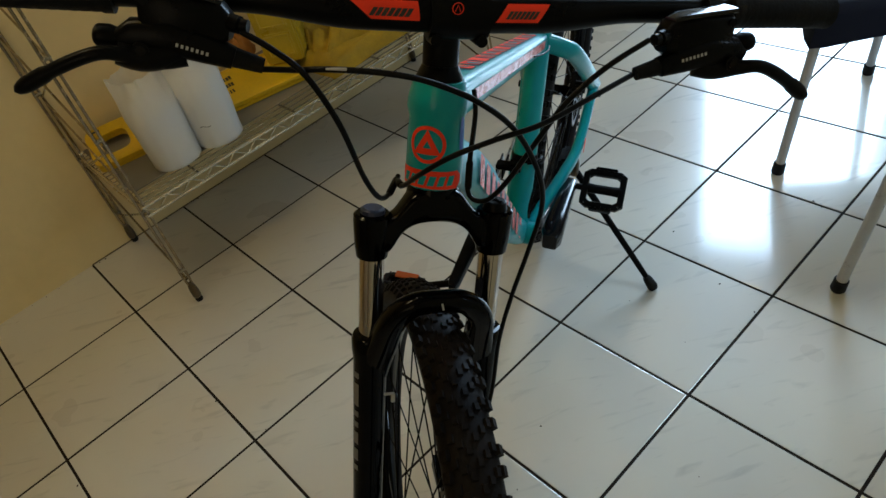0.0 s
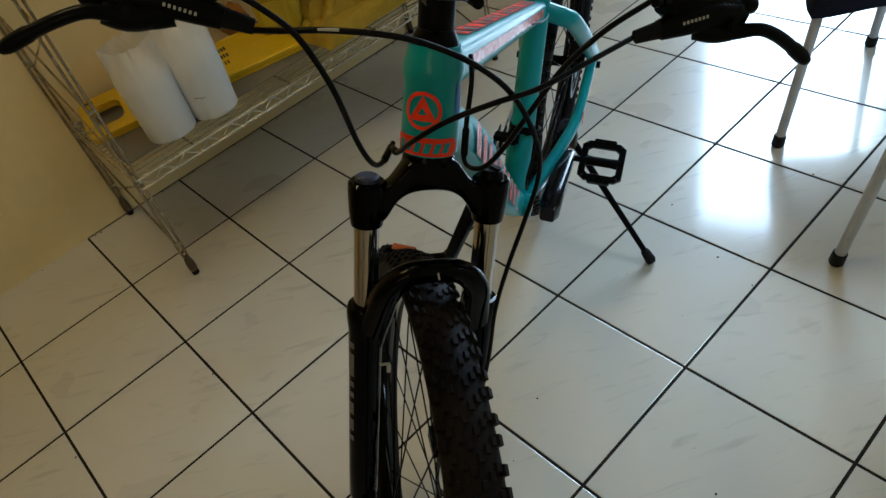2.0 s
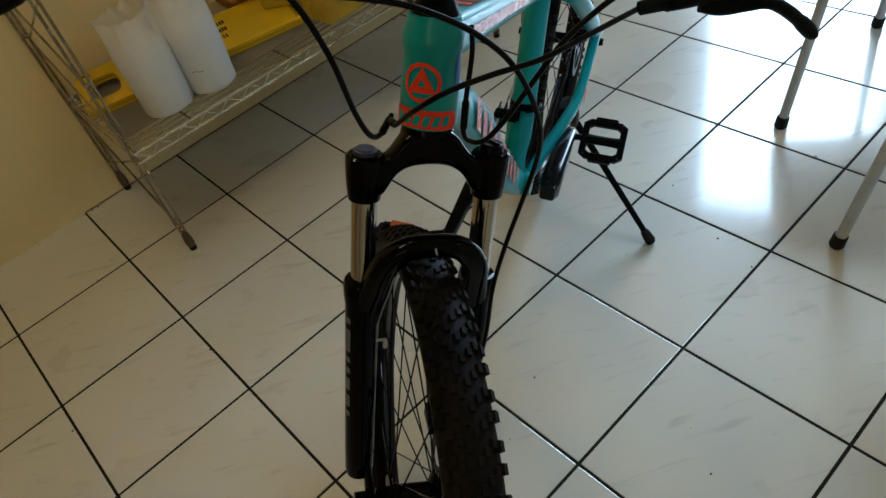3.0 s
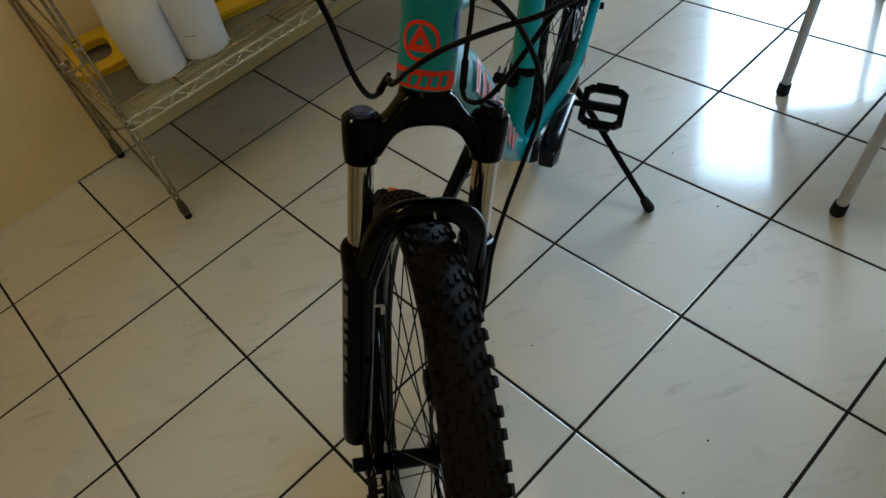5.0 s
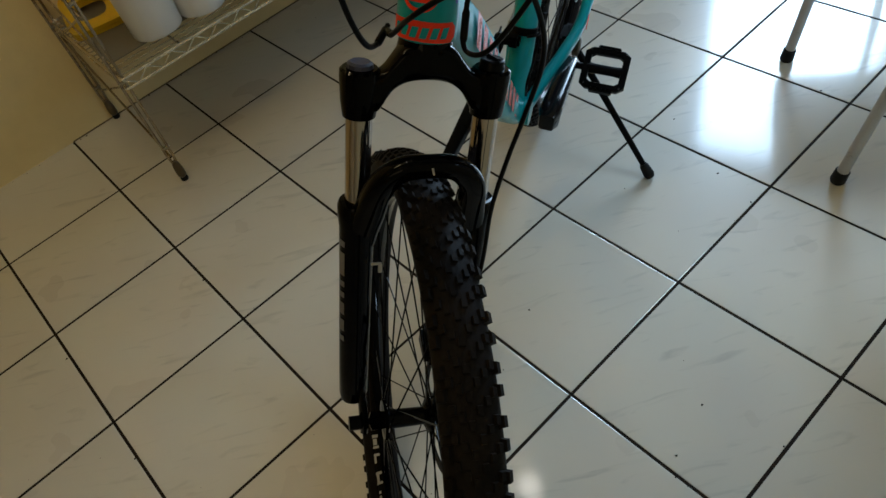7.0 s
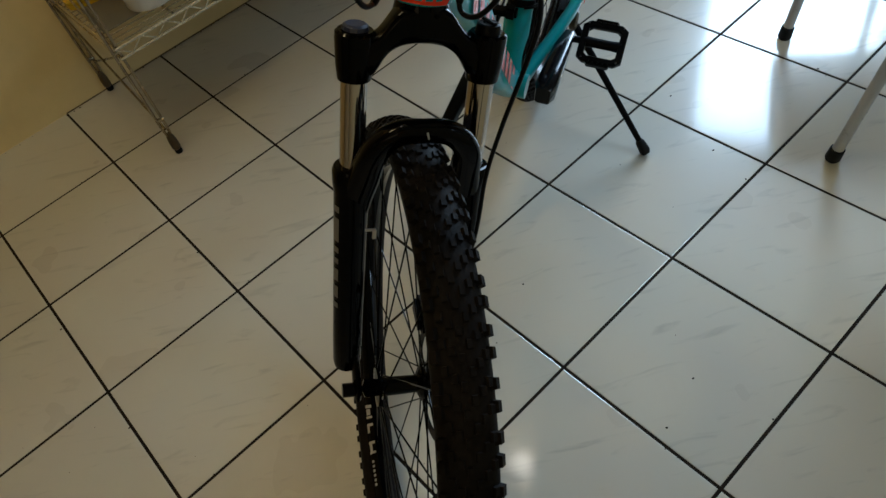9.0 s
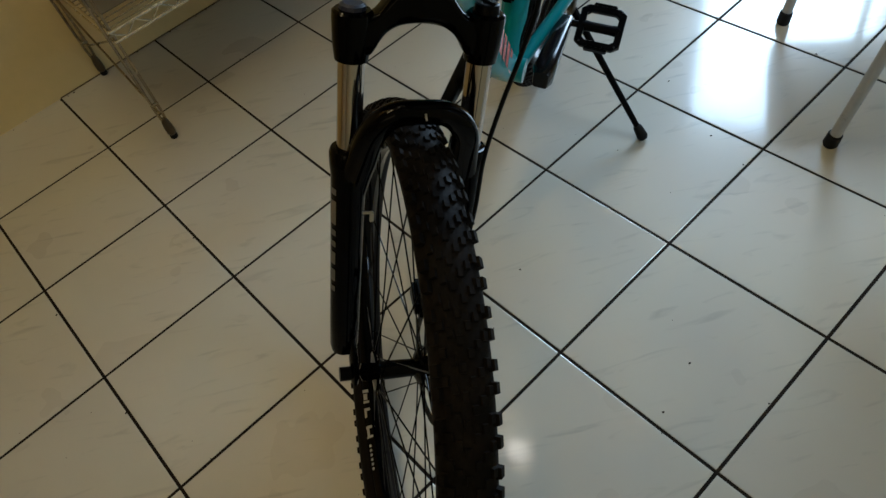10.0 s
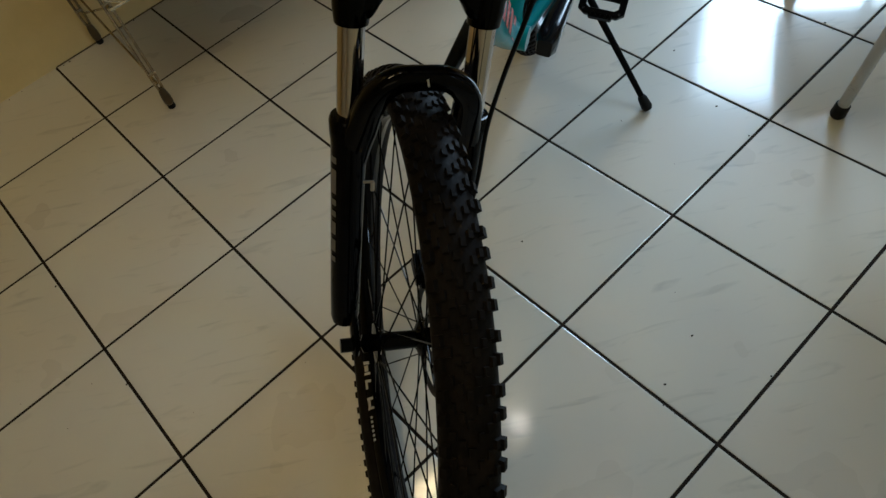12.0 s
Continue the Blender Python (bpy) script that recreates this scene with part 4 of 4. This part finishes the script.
    # cable run along the frame beside the head tube
    part("frame_cable", sweep(bmesh.new(), spline([BB + Vector((0.02, 0.028, 0.06)), BB + Vector((0.03, 0.03, 0.10)), BB + st * 0.13 + Vector((0.02, 0.03, 0)), BB + st * 0.2 + Vector((0.0, 0.026, 0))], 5), 0.0025, 8), CABLE, bike)
    # kickstand clamp on the chain stay
    k = part("kickstand_clamp", box(0.06, 0.03, 0.03, 0.006, m=Matrix.Translation((-0.262, 0.056, 0.318))), SATIN, bike)
    part("spring_housing", lathe([(0.012, 0.0), (0.020, 0.003), (0.021, 0.014), (0.014, 0.018), (0.006, 0.018)], 24, m=Matrix.Translation((-0.262, 0.068, 0.296)) @ pose(0, 0, 0, -90, 0, 0)), BRONZE, k, "dark bronze spring housing")


build_fittings()

# pale lettering on the rim's flank, as plain bars
bm = bmesh.new()
rr = RW - 0.0625
for t0, t1, r0, r1 in ((233.6, 234.6, 0.2972, 0.3080), (234.9, 236.9, 0.2992, 0.3062), (237.2, 238.0, 0.2972, 0.3080), (239.6, 240.5, 0.2972, 0.3080), (240.5, 242.6, 0.3020, 0.3080), (245.4, 246.3, 0.2972, 0.3080), (246.3, 248.6, 0.3010, 0.3062), (248.6, 249.4, 0.2972, 0.3080)) + tuple((251.5 + 1.5 * k, 252.3 + 1.5 * k, 0.3010, 0.3045) for k in range(6)):
    row = []
    for t in (t0, t1):
        for r in (r0, min(max(0.3032, r0), r1), r1):
            y = 0.005 + (r - rr + 0.013) * 0.008 / 0.007 if r < rr - 0.006 else 0.013 + (r - rr + 0.006) * 0.0025 / 0.007
            row.append(bm.verts.new((r * math.cos(radians(t)), -y - 0.0005, r * math.sin(radians(t)))))
    for k in range(2):
        if (row[k].co - row[k + 1].co).length > 1e-5:
            bm.faces.new((row[k], row[k + 1], row[k + 4], row[k + 3]))
letters("lettering", bm, WHITE_MARK, front, "pale lettering as plain bars", 0, FW)


# ---------------------------------------------------------------- wire rack by the wall
RX0, RX1, RY0, RY1 = -0.321, 0.126, -0.515, 0.712


def build_rack():
    rack = thing("wire_rack", Matrix.Translation((RX1, RY0, 0)), "plated steel wire storage rack standing against the wall", "rack")
    off = Matrix.Translation((-RX1, -RY0, 0))
    top = 1.5
    for y in (RY0, RY1):
        for x in (RX1, RX0):
            bm = bmesh.new()
            for dy in (-0.0072, 0.0072):
                sweep(bm, [(x, y + dy * 0.4, 0.035), (x, y + dy, 0.09), (x, y + dy, top)], 0.0037, 8)
            for k in range(7):
                z = 0.11 + k * 0.21
                sweep(bm, [(x, y - 0.010, z), (x, y, z + 0.003), (x, y + 0.010, z)], (0.0042, 0.0055), 8)
            p = part("post", bm, STEEL, rack, m=off)
            part("rubber_foot", lathe([(0.0095, 0.0), (0.0105, 0.003), (0.0100, 0.012), (0.007, 0.014)], 12, m=off @ Matrix.Translation((x, y, 0))), FOOT, p)
            part("foot_sleeve", lathe([(0.0085, 0.013), (0.0112, 0.016), (0.0122, 0.022), (0.0120, 0.040), (0.0095, 0.058), (0.006, 0.066)], 16, m=off @ Matrix.Translation((x, y, 0))), BRONZE, p, "tarnished foot sleeve")
        z = 0.08
        d = 1
        while z < top - 0.25:
            a, b = (RX1, RX0) if d > 0 else (RX0, RX1)
            part("brace", tube((a, y, z), (b, y, z + 0.21), 0.0032, seg=8), STEEL, rack, m=off)
            part("brace", tube((b, y + 0.006, z + 0.02), (a, y + 0.006, z + 0.23), 0.0028, seg=8), STEEL, rack, m=off)
            z += 0.21
            d = -d
    for zs in (0.333, 1.42):
        bm = bmesh.new()
        for x in (RX1 + 0.006, RX0 - 0.0):
            for dz in (0.0, -0.027):
                tube((x, RY0, zs + dz), (x, RY1, zs + dz), 0.0038, seg=8, bm=bm)
            n = 36
            pts = [(x, RY0 + (RY1 - RY0) * i / n, zs - 0.0015 - (0.024 if i % 2 else 0)) for i in range(n + 1)]
            sweep(bm, pts, 0.0022, 6)
        for y in (RY0, RY1):
            for dz in (0.0, -0.027):
                tube((RX0, y, zs + dz), (RX1, y, zs + dz), 0.003, seg=8, bm=bm)
        if zs < 0.5:
            part("shelf_liner", box(0.365, RY1 - RY0 - 0.03, 0.0028, 0.0006, m=off @ pose(RX0 + 0.187, (RY0 + RY1) / 2, zs + 0.0046)), LINER, rack, "grey brown plastic sheet lying on the wires")
        frame_ = part("shelf", bm, WIRE, rack, "plated wire shelf with a zigzag edge", m=off)
        bm = bmesh.new()
        many = 18 if zs < 0.5 else 13
        for i in range(many):
            x = RX0 + (RX1 - RX0) * (i + 0.5) / many
            tube((x, RY0, zs + 0.0012), (x, RY1, zs + 0.0012), 0.0018, seg=6, bm=bm)
        for y in (RY0 + 0.167, RY0 + 0.481, RY0 + 0.795, RY0 + 1.06):
            tube((RX0, y, zs - 0.003), (RX1, y, zs - 0.003), 0.003, seg=6, bm=bm)
        tagged(part("wire_deck", bm, STEEL, frame_, m=off), kind="stuff")


build_rack()
SHELF = 0.3391


def jug(x, y, turn, r=0.065, h=0.180, bag=0.075, loop=0):
    t = thing("plastic_jug", pose(x, y, SHELF, 0, 0, turn), "milky white plastic jug in a thin clear bag", "jug", "jugs on the rack")
    prof = [(0.78, 0), (0.88, 0.004), (0.91, 0.012), (0.96, h * 0.5), (1.0, h * 0.82), (0.99, h * 0.89), (0.95, h * 0.94), (0.82, h * 0.975), (0.52, h * 0.995), (0.36, h * 1.01), (0.33, h * 1.05), (0.33, h * 1.09)]
    bm = bmesh.new()
    sweep(bm, [(0, 0, z) for k, z in prof], [r * k for k, z in prof], 36, up=(0, 1, 0), power=2.15)
    part("body", bm, JUG, t)
    part("cap", lathe([(r * 0.40, h * 1.075), (r * 0.42, h * 1.08), (r * 0.42, h * 1.16), (r * 0.38, h * 1.175), (r * 0.1, h * 1.175)], 24), JUG, t, "ribbed white screw cap")
    # grip loop beside the neck
    part("grip_loop", sweep(bmesh.new(), spline([(r * 0.30, 0, h * 1.03), (r * 0.55, 0, h * 1.08), (r * 0.86, 0, h * 1.02), (r * 0.95, 0, h * 0.90)], 5), [(0.007, 0.010)] * 16, 12), JUG, t, m=pose(0, 0, 0, 0, 0, loop))
    # crumpled film round the jug, gathered above it
    bm = bmesh.new()
    seg, levels = 56, 20
    rings = []
    for k in range(levels):
        z = 0.004 + (h + bag) * k / (levels - 1)
        over = max(0, (z - h * 0.84) / (h * 0.16 + bag))
        ring = []
        for j in range(seg):
            a = 2 * math.pi * j / seg
            w = noise.noise(Vector((3 * math.cos(a) + turn, 3 * math.sin(a), z * 14)))
            w2 = noise.noise(Vector((7 * math.cos(a) + turn, 7 * math.sin(a), z * 9 + 4)))
            rad = r * (0.95 + 0.12 * min(z / h, 1) - 0.16 * over ** 1.2) + w * (0.002 + 0.009 * over) + w2 * (0.001 + 0.003 * over)
            ring.append(bm.verts.new((rad * math.cos(a), rad * math.sin(a), z + 0.012 * w * over)))
        rings.append(ring)
    for p, q in zip(rings, rings[1:]):
        for j in range(seg):
            bm.faces.new((p[j], p[(j + 1) % seg], q[(j + 1) % seg], q[j]))
    part("clear_bag", bm, FILM, t, "thin crumpled clear plastic bag")
    return t


def scribble(t, r, h):
    bm = bmesh.new()
    for z, a0, a1 in ((0.62, -0.55, -0.10), (0.56, -0.50, -0.20), (0.36, -0.40, 0.05)):
        for k in range(6):
            p = [(a0 + (a1 - a0) * (k + e) / 6, h * z + dz + 0.002 * math.sin(k + e)) for e, dz in ((0, 0), (1, 0), (1, 0.0022), (0, 0.0022))]
            bm.faces.new([bm.verts.new((r * math.cos(q), r * math.sin(q), zz)) for q, zz in p])
    letters("lettering", bm, GREY_MARK, t, "faint grey printing as thin bars", 0)


jug(0.021, -0.350, 160, 0.0665)
printed = jug(0.036, -0.224, -30, 0.066, 0.195, loop=140)
scribble(printed, 0.0668, 0.195)


def build_floor_sign():
    t = thing("floor_sign", pose(-0.153, -0.190, SHELF + 0.0118, 0, 0, -13) @ pose(0, 0, 0, 0, 6, 0), "yellow plastic folding floor sign lying flat on the wire shelf", "floor sign")
    w, l = 0.102, 0.315
    # two folded leaves with a handle hole near one end
    for z0, z1, k in ((0.0, 0.009, 0), (0.011, 0.020, 1)):
        bm = bmesh.new()
        slab([(-w, -l + 0.14), (w, -l + 0.14), (w, l), (-w, l)], z0, z1, 0.002, bm)
        # rounded end plate round the handle hole
        loops = []
        for cx, cy, rx, ry, pw, zz in ((0, -l + 0.078, w, 0.078, 7, z0), (0, -l + 0.078, w, 0.078, 7, z1), (0.004, -l + 0.072, 0.054, 0.040, 3.5, z1), (0.004, -l + 0.072, 0.054, 0.040, 3.5, z0)):
            loop = []
            for i in range(40):
                q = 2 * math.pi * i / 40
                c, d = math.cos(q), math.sin(q)
                k_ = (abs(c) ** pw + abs(d) ** pw) ** (-1 / pw)
                loop.append(bm.verts.new((cx + rx * c * k_, cy + ry * d * k_, zz - 0.0006)))
            loops.append(loop)
        for u in range(4):
            for i in range(40):
                bm.faces.new((loops[u][i], loops[u][(i + 1) % 40], loops[(u + 1) % 4][(i + 1) % 40], loops[(u + 1) % 4][i]))
        leaf = part("leaf", bm, YELLOW, t, smooth=0)
        if k:
            bm = bmesh.new()
            sweep(bm, [(-w + 0.006, -l + 0.145, z1), (w - 0.006, -l + 0.145, z1), (w - 0.006, l - 0.006, z1), (-w + 0.006, l - 0.006, z1)], (0.005, 0.004), 8, closed=True)
            part("raised_rim", bm, YELLOW, leaf)
            bm = bmesh.new()
            rnd = random.Random(4)
            for row, (x, n) in enumerate(((-0.050, 10), (-0.012, 9), (0.026, 7))):
                for j in range(n):
                    box(0.019, 0.0062 + rnd.uniform(-0.002, 0.0012), 0.0006, 0, bm, pose(x + rnd.uniform(-0.002, 0.002), 0.085 + (j - (n - 1) / 2) * 0.0088, z1 + 0.0004))
            box(0.010, 0.030, 0.0006, 0, bm, pose(-0.08, -l + 0.03, z1 + 0.0004))
            letters("lettering", bm, INK, leaf, "black lettering as plain bars", 0)


build_floor_sign()


def build_yellow_box():
    t = thing("storage_box", pose(-0.113, 0.129, SHELF + 0.033, 0, 0, 45), "pale yellow plastic box with raised panels", "box")
    bm = bmesh.new()
    lofted = [[(sx * k, sy * k * 0.98, z) for sx, sy in ((1, 1), (-1, 1), (-1, -1), (1, -1))] for k, z in ((0.054, 0.0), (0.058, 0.006), (0.061, 0.215))]
    rings = [[bm.verts.new(p) for p in r] for r in lofted]
    for p, q in zip(rings, rings[1:]):
        for i in range(4):
            bm.faces.new((p[i], p[(i + 1) % 4], q[(i + 1) % 4], q[i]))
    bm.faces.new(rings[0][::-1])
    bm.faces.new(rings[-1])
    bmesh.ops.bevel(bm, geom=bm.edges[:], offset=0.005, segments=2, affect="EDGES")
    part("body", bm, OLIVE, t)
    for ang in (0, -90, 180, 90):
        for z, tall in ((0.060, 0.080), (0.155, 0.090)):
            part("raised_panel", box(0.007, 0.090, tall, 0.003, m=pose(0, 0, 0, 0, 0, ang) @ pose(0.0585 + 0.012 * z, 0.0, z, 0, 0.8, 0), segs=2), OLIVE, t)
            part("panel_rib", sweep(bmesh.new(), [(0.0625 + 0.012 * z, y, z + dz) for y, dz in ((-0.036, -tall * 0.38), (0.036, -tall * 0.38), (0.036, tall * 0.38), (-0.036, tall * 0.38))], 0.0022, 8, closed=True), OLIVE, t, m=pose(0, 0, 0, 0, 0, ang))
    part("lid", box(0.132, 0.130, 0.016, 0.005, m=pose(0, 0, 0.222)), OLIVE, t)


def build_rag():
    t = thing("brown_rag", pose(-0.238, 0.028, SHELF + 0.030, 0, 0, 30), "crumpled orange brown cloth lying on the folded sign", "cloth")
    bm = bmesh.new()
    rings = []
    for k in range(13):
        u = k / 12
        ring = []
        for j in range(36):
            a = 2 * math.pi * j / 36
            r = 0.050 * math.sin(math.pi * (0.12 + 0.88 * u) * 0.99) ** 0.6
            f = noise.noise(Vector((2.2 * math.cos(a), 2.2 * math.sin(a), u * 3))) + 0.5 * noise.noise(Vector((6 * math.cos(a), 6 * math.sin(a), u * 5)))
            ring.append(bm.verts.new(((r + 0.016 * f * (1 - u * 0.5)) * math.cos(a), (r + 0.016 * f) * math.sin(a) * 0.8, max(0.0, 0.088 * u + (0.012 * f if k else 0)))))
        rings.append(ring)
    for p, q in zip(rings, rings[1:]):
        for j in range(36):
            bm.faces.new((p[j], p[(j + 1) % 36], q[(j + 1) % 36], q[j]))
    bm.faces.new(rings[0][::-1])
    bm.faces.new(rings[-1])
    part("fold", bm, RAG, t, smooth=80)


def build_cloth():
    t = thing("folded_cloth", pose(-0.055, 0.385, SHELF + 0.001, 0, 0, 2), "crumpled mustard yellow cloth on the wire shelf", "cloth")
    n, m_ = 56, 44
    for layer, (lx, ly, h0, amp) in enumerate(((0.150, 0.265, 0.030, 0.022), (0.105, 0.20, 0.066, 0.050))):
        bm = bmesh.new()
        grid = []
        for i in range(n + 1):
            row = []
            for j in range(m_ + 1):
                u, v = -1 + 2 * i / n, -1 + 2 * j / m_
                e = max(abs(u), abs(v))
                drop = max(0.0, (e - 0.86) / 0.14)
                f = noise.noise(Vector((u * 1.8 + layer * 7, v * 1.5, 1.3))) + 0.9 * (0.5 - abs(noise.noise(Vector((u * 2.6 + v * 2.4, v * 1.1 - u, 5.0 + layer)))) * 1.8)
                z = (h0 + amp * f) * (1 - drop ** 1.5) + 0.001
                wob = 0.012 * noise.noise(Vector((u * 2, v * 2, 9.0 + layer)))
                row.append(bm.verts.new((u * lx + wob - 0.02 * layer, v * ly + wob - 0.03 * layer, max(z, 0.001) + 0.0005 * layer)))
            grid.append(row)
        for i in range(n):
            for j in range(m_):
                bm.faces.new((grid[i][j], grid[i + 1][j], grid[i + 1][j + 1], grid[i][j + 1]))
        part("fold", bm, YELLOW_CLOTH, t, smooth=80)


build_yellow_box()
build_rag()
build_cloth()


def build_ceiling_lamp():
    t = thing("ceiling_lamp", pose(0.49, 0.10, H), "small bare bulb in a ceiling holder", "ceiling lamp")
    part("holder", lathe([(0.045, -0.012), (0.05, -0.002), (0.05, 0.0)], 24), PLASTIC, t)
    part("socket", lathe([(0.018, -0.05), (0.02, -0.045), (0.022, -0.012)], 20), PLASTIC, t)
    part("bulb", lathe([(0.012, -0.165), (0.032, -0.152), (0.046, -0.12), (0.042, -0.088), (0.020, -0.06), (0.016, -0.048)], 24), BULB, t, "glowing frosted bulb")


def build_unseen_tube_lamp():
    """Unseen overhead lamp, added as an open batten with two glowing tubes to throw the shelf's shadow on the floor."""
    t = thing("tube_lamp", pose(0.39, -0.75, H), "unseen white ceiling batten with two glowing tubes, added overhead", "ceiling lamp")
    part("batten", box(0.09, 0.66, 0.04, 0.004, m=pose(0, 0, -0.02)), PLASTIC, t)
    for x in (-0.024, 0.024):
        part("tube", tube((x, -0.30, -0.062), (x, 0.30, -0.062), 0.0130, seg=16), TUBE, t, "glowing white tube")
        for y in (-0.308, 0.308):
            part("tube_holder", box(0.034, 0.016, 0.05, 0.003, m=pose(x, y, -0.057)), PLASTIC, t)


build_ceiling_lamp()
build_unseen_tube_lamp()

# ---------------------------------------------------------------- stools with white legs
def build_stool():
    cx, cy = 1.20, 1.0
    t = thing("stool", Matrix.Translation((cx, cy, 0)), "stool with white tube legs, black feet and a dark seat", "stool", "stools beside the bike")
    for fx, fy in ((1.123, 0.728), (1.112, 1.273), (1.455, 1.0)):
        a = Vector((fx - cx, fy - cy, 0))
        b = Vector((a.x * 0.62 + 0.004, a.y * 0.85, 0.368))
        leg = part("leg", tube(a + (b - a) * 0.03, a + (b - a) * 0.972, 0.0118, seg=18), WHITE_TUBE, t)
        part("rubber_foot", sweep(bmesh.new(), [a, a + (b - a) * 0.015, a + (b - a) * 0.085, a + (b - a) * 0.09], [0.0135, 0.0162, 0.0152, 0.0128], 18), FOOT, leg)
    # moulded seat with a flared skirt, a little arched along its foot
    bm = bmesh.new()
    rings = []
    for z, c in ((0.352, 0.172), (0.354, 0.176), (0.360, 0.174), (0.420, 0.160), (0.436, 0.154), (0.444, 0.142), (0.446, 0.10)):
        ring = []
        for i in range(48):
            q = 2 * math.pi * i / 48
            k = (abs(math.cos(q)) ** 14 + abs(math.sin(q)) ** 14) ** (-1 / 14) * c / 0.172
            low = 0.012 * abs(math.cos(2 * q)) if z < 0.37 else 0.0
            ring.append(bm.verts.new((k * (0.1298 * math.cos(q) - 0.100 * math.sin(q)), k * (0.1128 * math.cos(q) + 0.173 * math.sin(q)), z + low)))
        rings.append(ring)
    for p, q in zip(rings, rings[1:]):
        for i in range(48):
            bm.faces.new((p[i], p[(i + 1) % 48], q[(i + 1) % 48], q[i]))
    bm.faces.new(rings[-1])
    bm.transform(pose(-0.020, 0.021, 0))
    part("seat", bm, SEAT, t, "dark moulded plastic seat with a flared skirt")
    return t


stool = build_stool()
copy_thing(stool, pose(1.617, 0.62, 0, 0, 0, -29.2))

# ---------------------------------------------------------------- floor and its tiles
T, GAP = 0.33, 0.0063
floor = structure("floor", slab([(WX, Y0), (X1, Y0), (X1, Y1 + 0.15), (WX, Y1 + 0.15)], -0.06, -0.0011), GROUT, "glazed cream floor tiles with dark joints", "floor")


def tile_mesh(x0, x1, y0, y1):
    bm = bmesh.new()
    b, c = 0.0011, 0.0006
    lo = [bm.verts.new(p) for p in ((x0, y0, -0.004), (x1, y0, -0.004), (x1, y1, -0.004), (x0, y1, -0.004))]
    mid = [bm.verts.new(p) for p in ((x0, y0, -c), (x1, y0, -c), (x1, y1, -c), (x0, y1, -c))]
    hi = [bm.verts.new(p) for p in ((x0 + b, y0 + b, 0), (x1 - b, y0 + b, 0), (x1 - b, y1 - b, 0), (x0 + b, y1 - b, 0))]
    bm.faces.new(hi)
    for i in range(4):
        k = (i + 1) % 4
        bm.faces.new((lo[i], lo[k], mid[k], mid[i]))
        bm.faces.new((mid[i], mid[k], hi[k], hi[i]))
    return mesh_of("tile", bm, TILE, 0)


HALF = (T - GAP) / 2
whole = tile_mesh(-HALF, HALF, -HALF, HALF)
for i in range(-1, 13):
    for j in range(-13, 8):
        cx, cy = (i + 0.5) * T, (j + 0.5) * T
        lo, hi = max(cy - HALF, Y0), min(cy + HALF, Y1 + 0.15)
        if cx - HALF > X1 or hi < lo:
            continue
        me = whole
        xw = WX - 0.01
        if lo > cy - HALF or hi < cy + HALF or cx + HALF > X1 or i == -1:
            me = tile_mesh(xw - cx if i == -1 else -HALF, min(HALF, X1 - cx), lo - cy, hi - cy)
        o = new("tile", me)
        o.location = (cx, cy, random.uniform(-0.0004, 0.0002))
        o.parent = floor


structure("trim", slab([(WX - 0.001, -0.66), (WX + 0.003, -0.66), (WX + 0.003, 1.6), (WX - 0.001, 1.6)], 0.0006, 0.0034), SEAM, "thin grubby seam along the foot of the wall", "trim")


def build_crumbs():
    rnd = random.Random(11)
    bm = bmesh.new()
    marked = [(1.030, 0.396), (1.211, 0.300), (1.134, -0.240), (1.505, -0.196), (1.527, -0.302), (1.321, 0.233), (1.313, 0.267), (1.247, 0.667), (0.485, -0.665), (0.421, -0.998), (0.171, -0.990)]
    for k in range(190 + len(marked)):
        if k < 100:
            x, y = rnd.uniform(-0.2, 1.9), rnd.uniform(-1.2, 1.2)
            if rnd.random() < 0.5:
                x = round(x / T) * T + rnd.uniform(-0.006, 0.006)
            else:
                y = round(y / T) * T + rnd.uniform(-0.006, 0.006)
        elif k < 150:
            x, y = rnd.uniform(-0.25, 1.9), rnd.uniform(-1.2, 1.2)
        else:
            y = rnd.uniform(-1.3, 0.9)
            x = WX + rnd.uniform(0.002, 0.012)
        if k >= 190:
            x, y = marked[k - 190]
        r = 0.0026 if k >= 190 else rnd.uniform(0.0008, 0.0022) if k < 100 else rnd.uniform(0.0007, 0.0014) if k < 150 else rnd.uniform(0.001, 0.0034)
        v = [bm.verts.new((x + r * rnd.uniform(0.5, 1.5) * math.cos(a), y + r * rnd.uniform(0.5, 1.5) * math.sin(a), 0.0002)) for a in (0, 1.3, 2.5, 3.8, 5.0)]
        top = bm.verts.new((x, y, 0.0004 + r * 0.6))
        for i in range(5):
            bm.faces.new((v[i], v[(i + 1) % 5], top))
        bm.faces.new(v[::-1])
    tagged(new("floor_crumbs", mesh_of("floor_crumbs", bm, GROUT, 0)), "small dark crumbs and grit scattered on the floor tiles", "crumbs", kind="stuff")


build_crumbs()
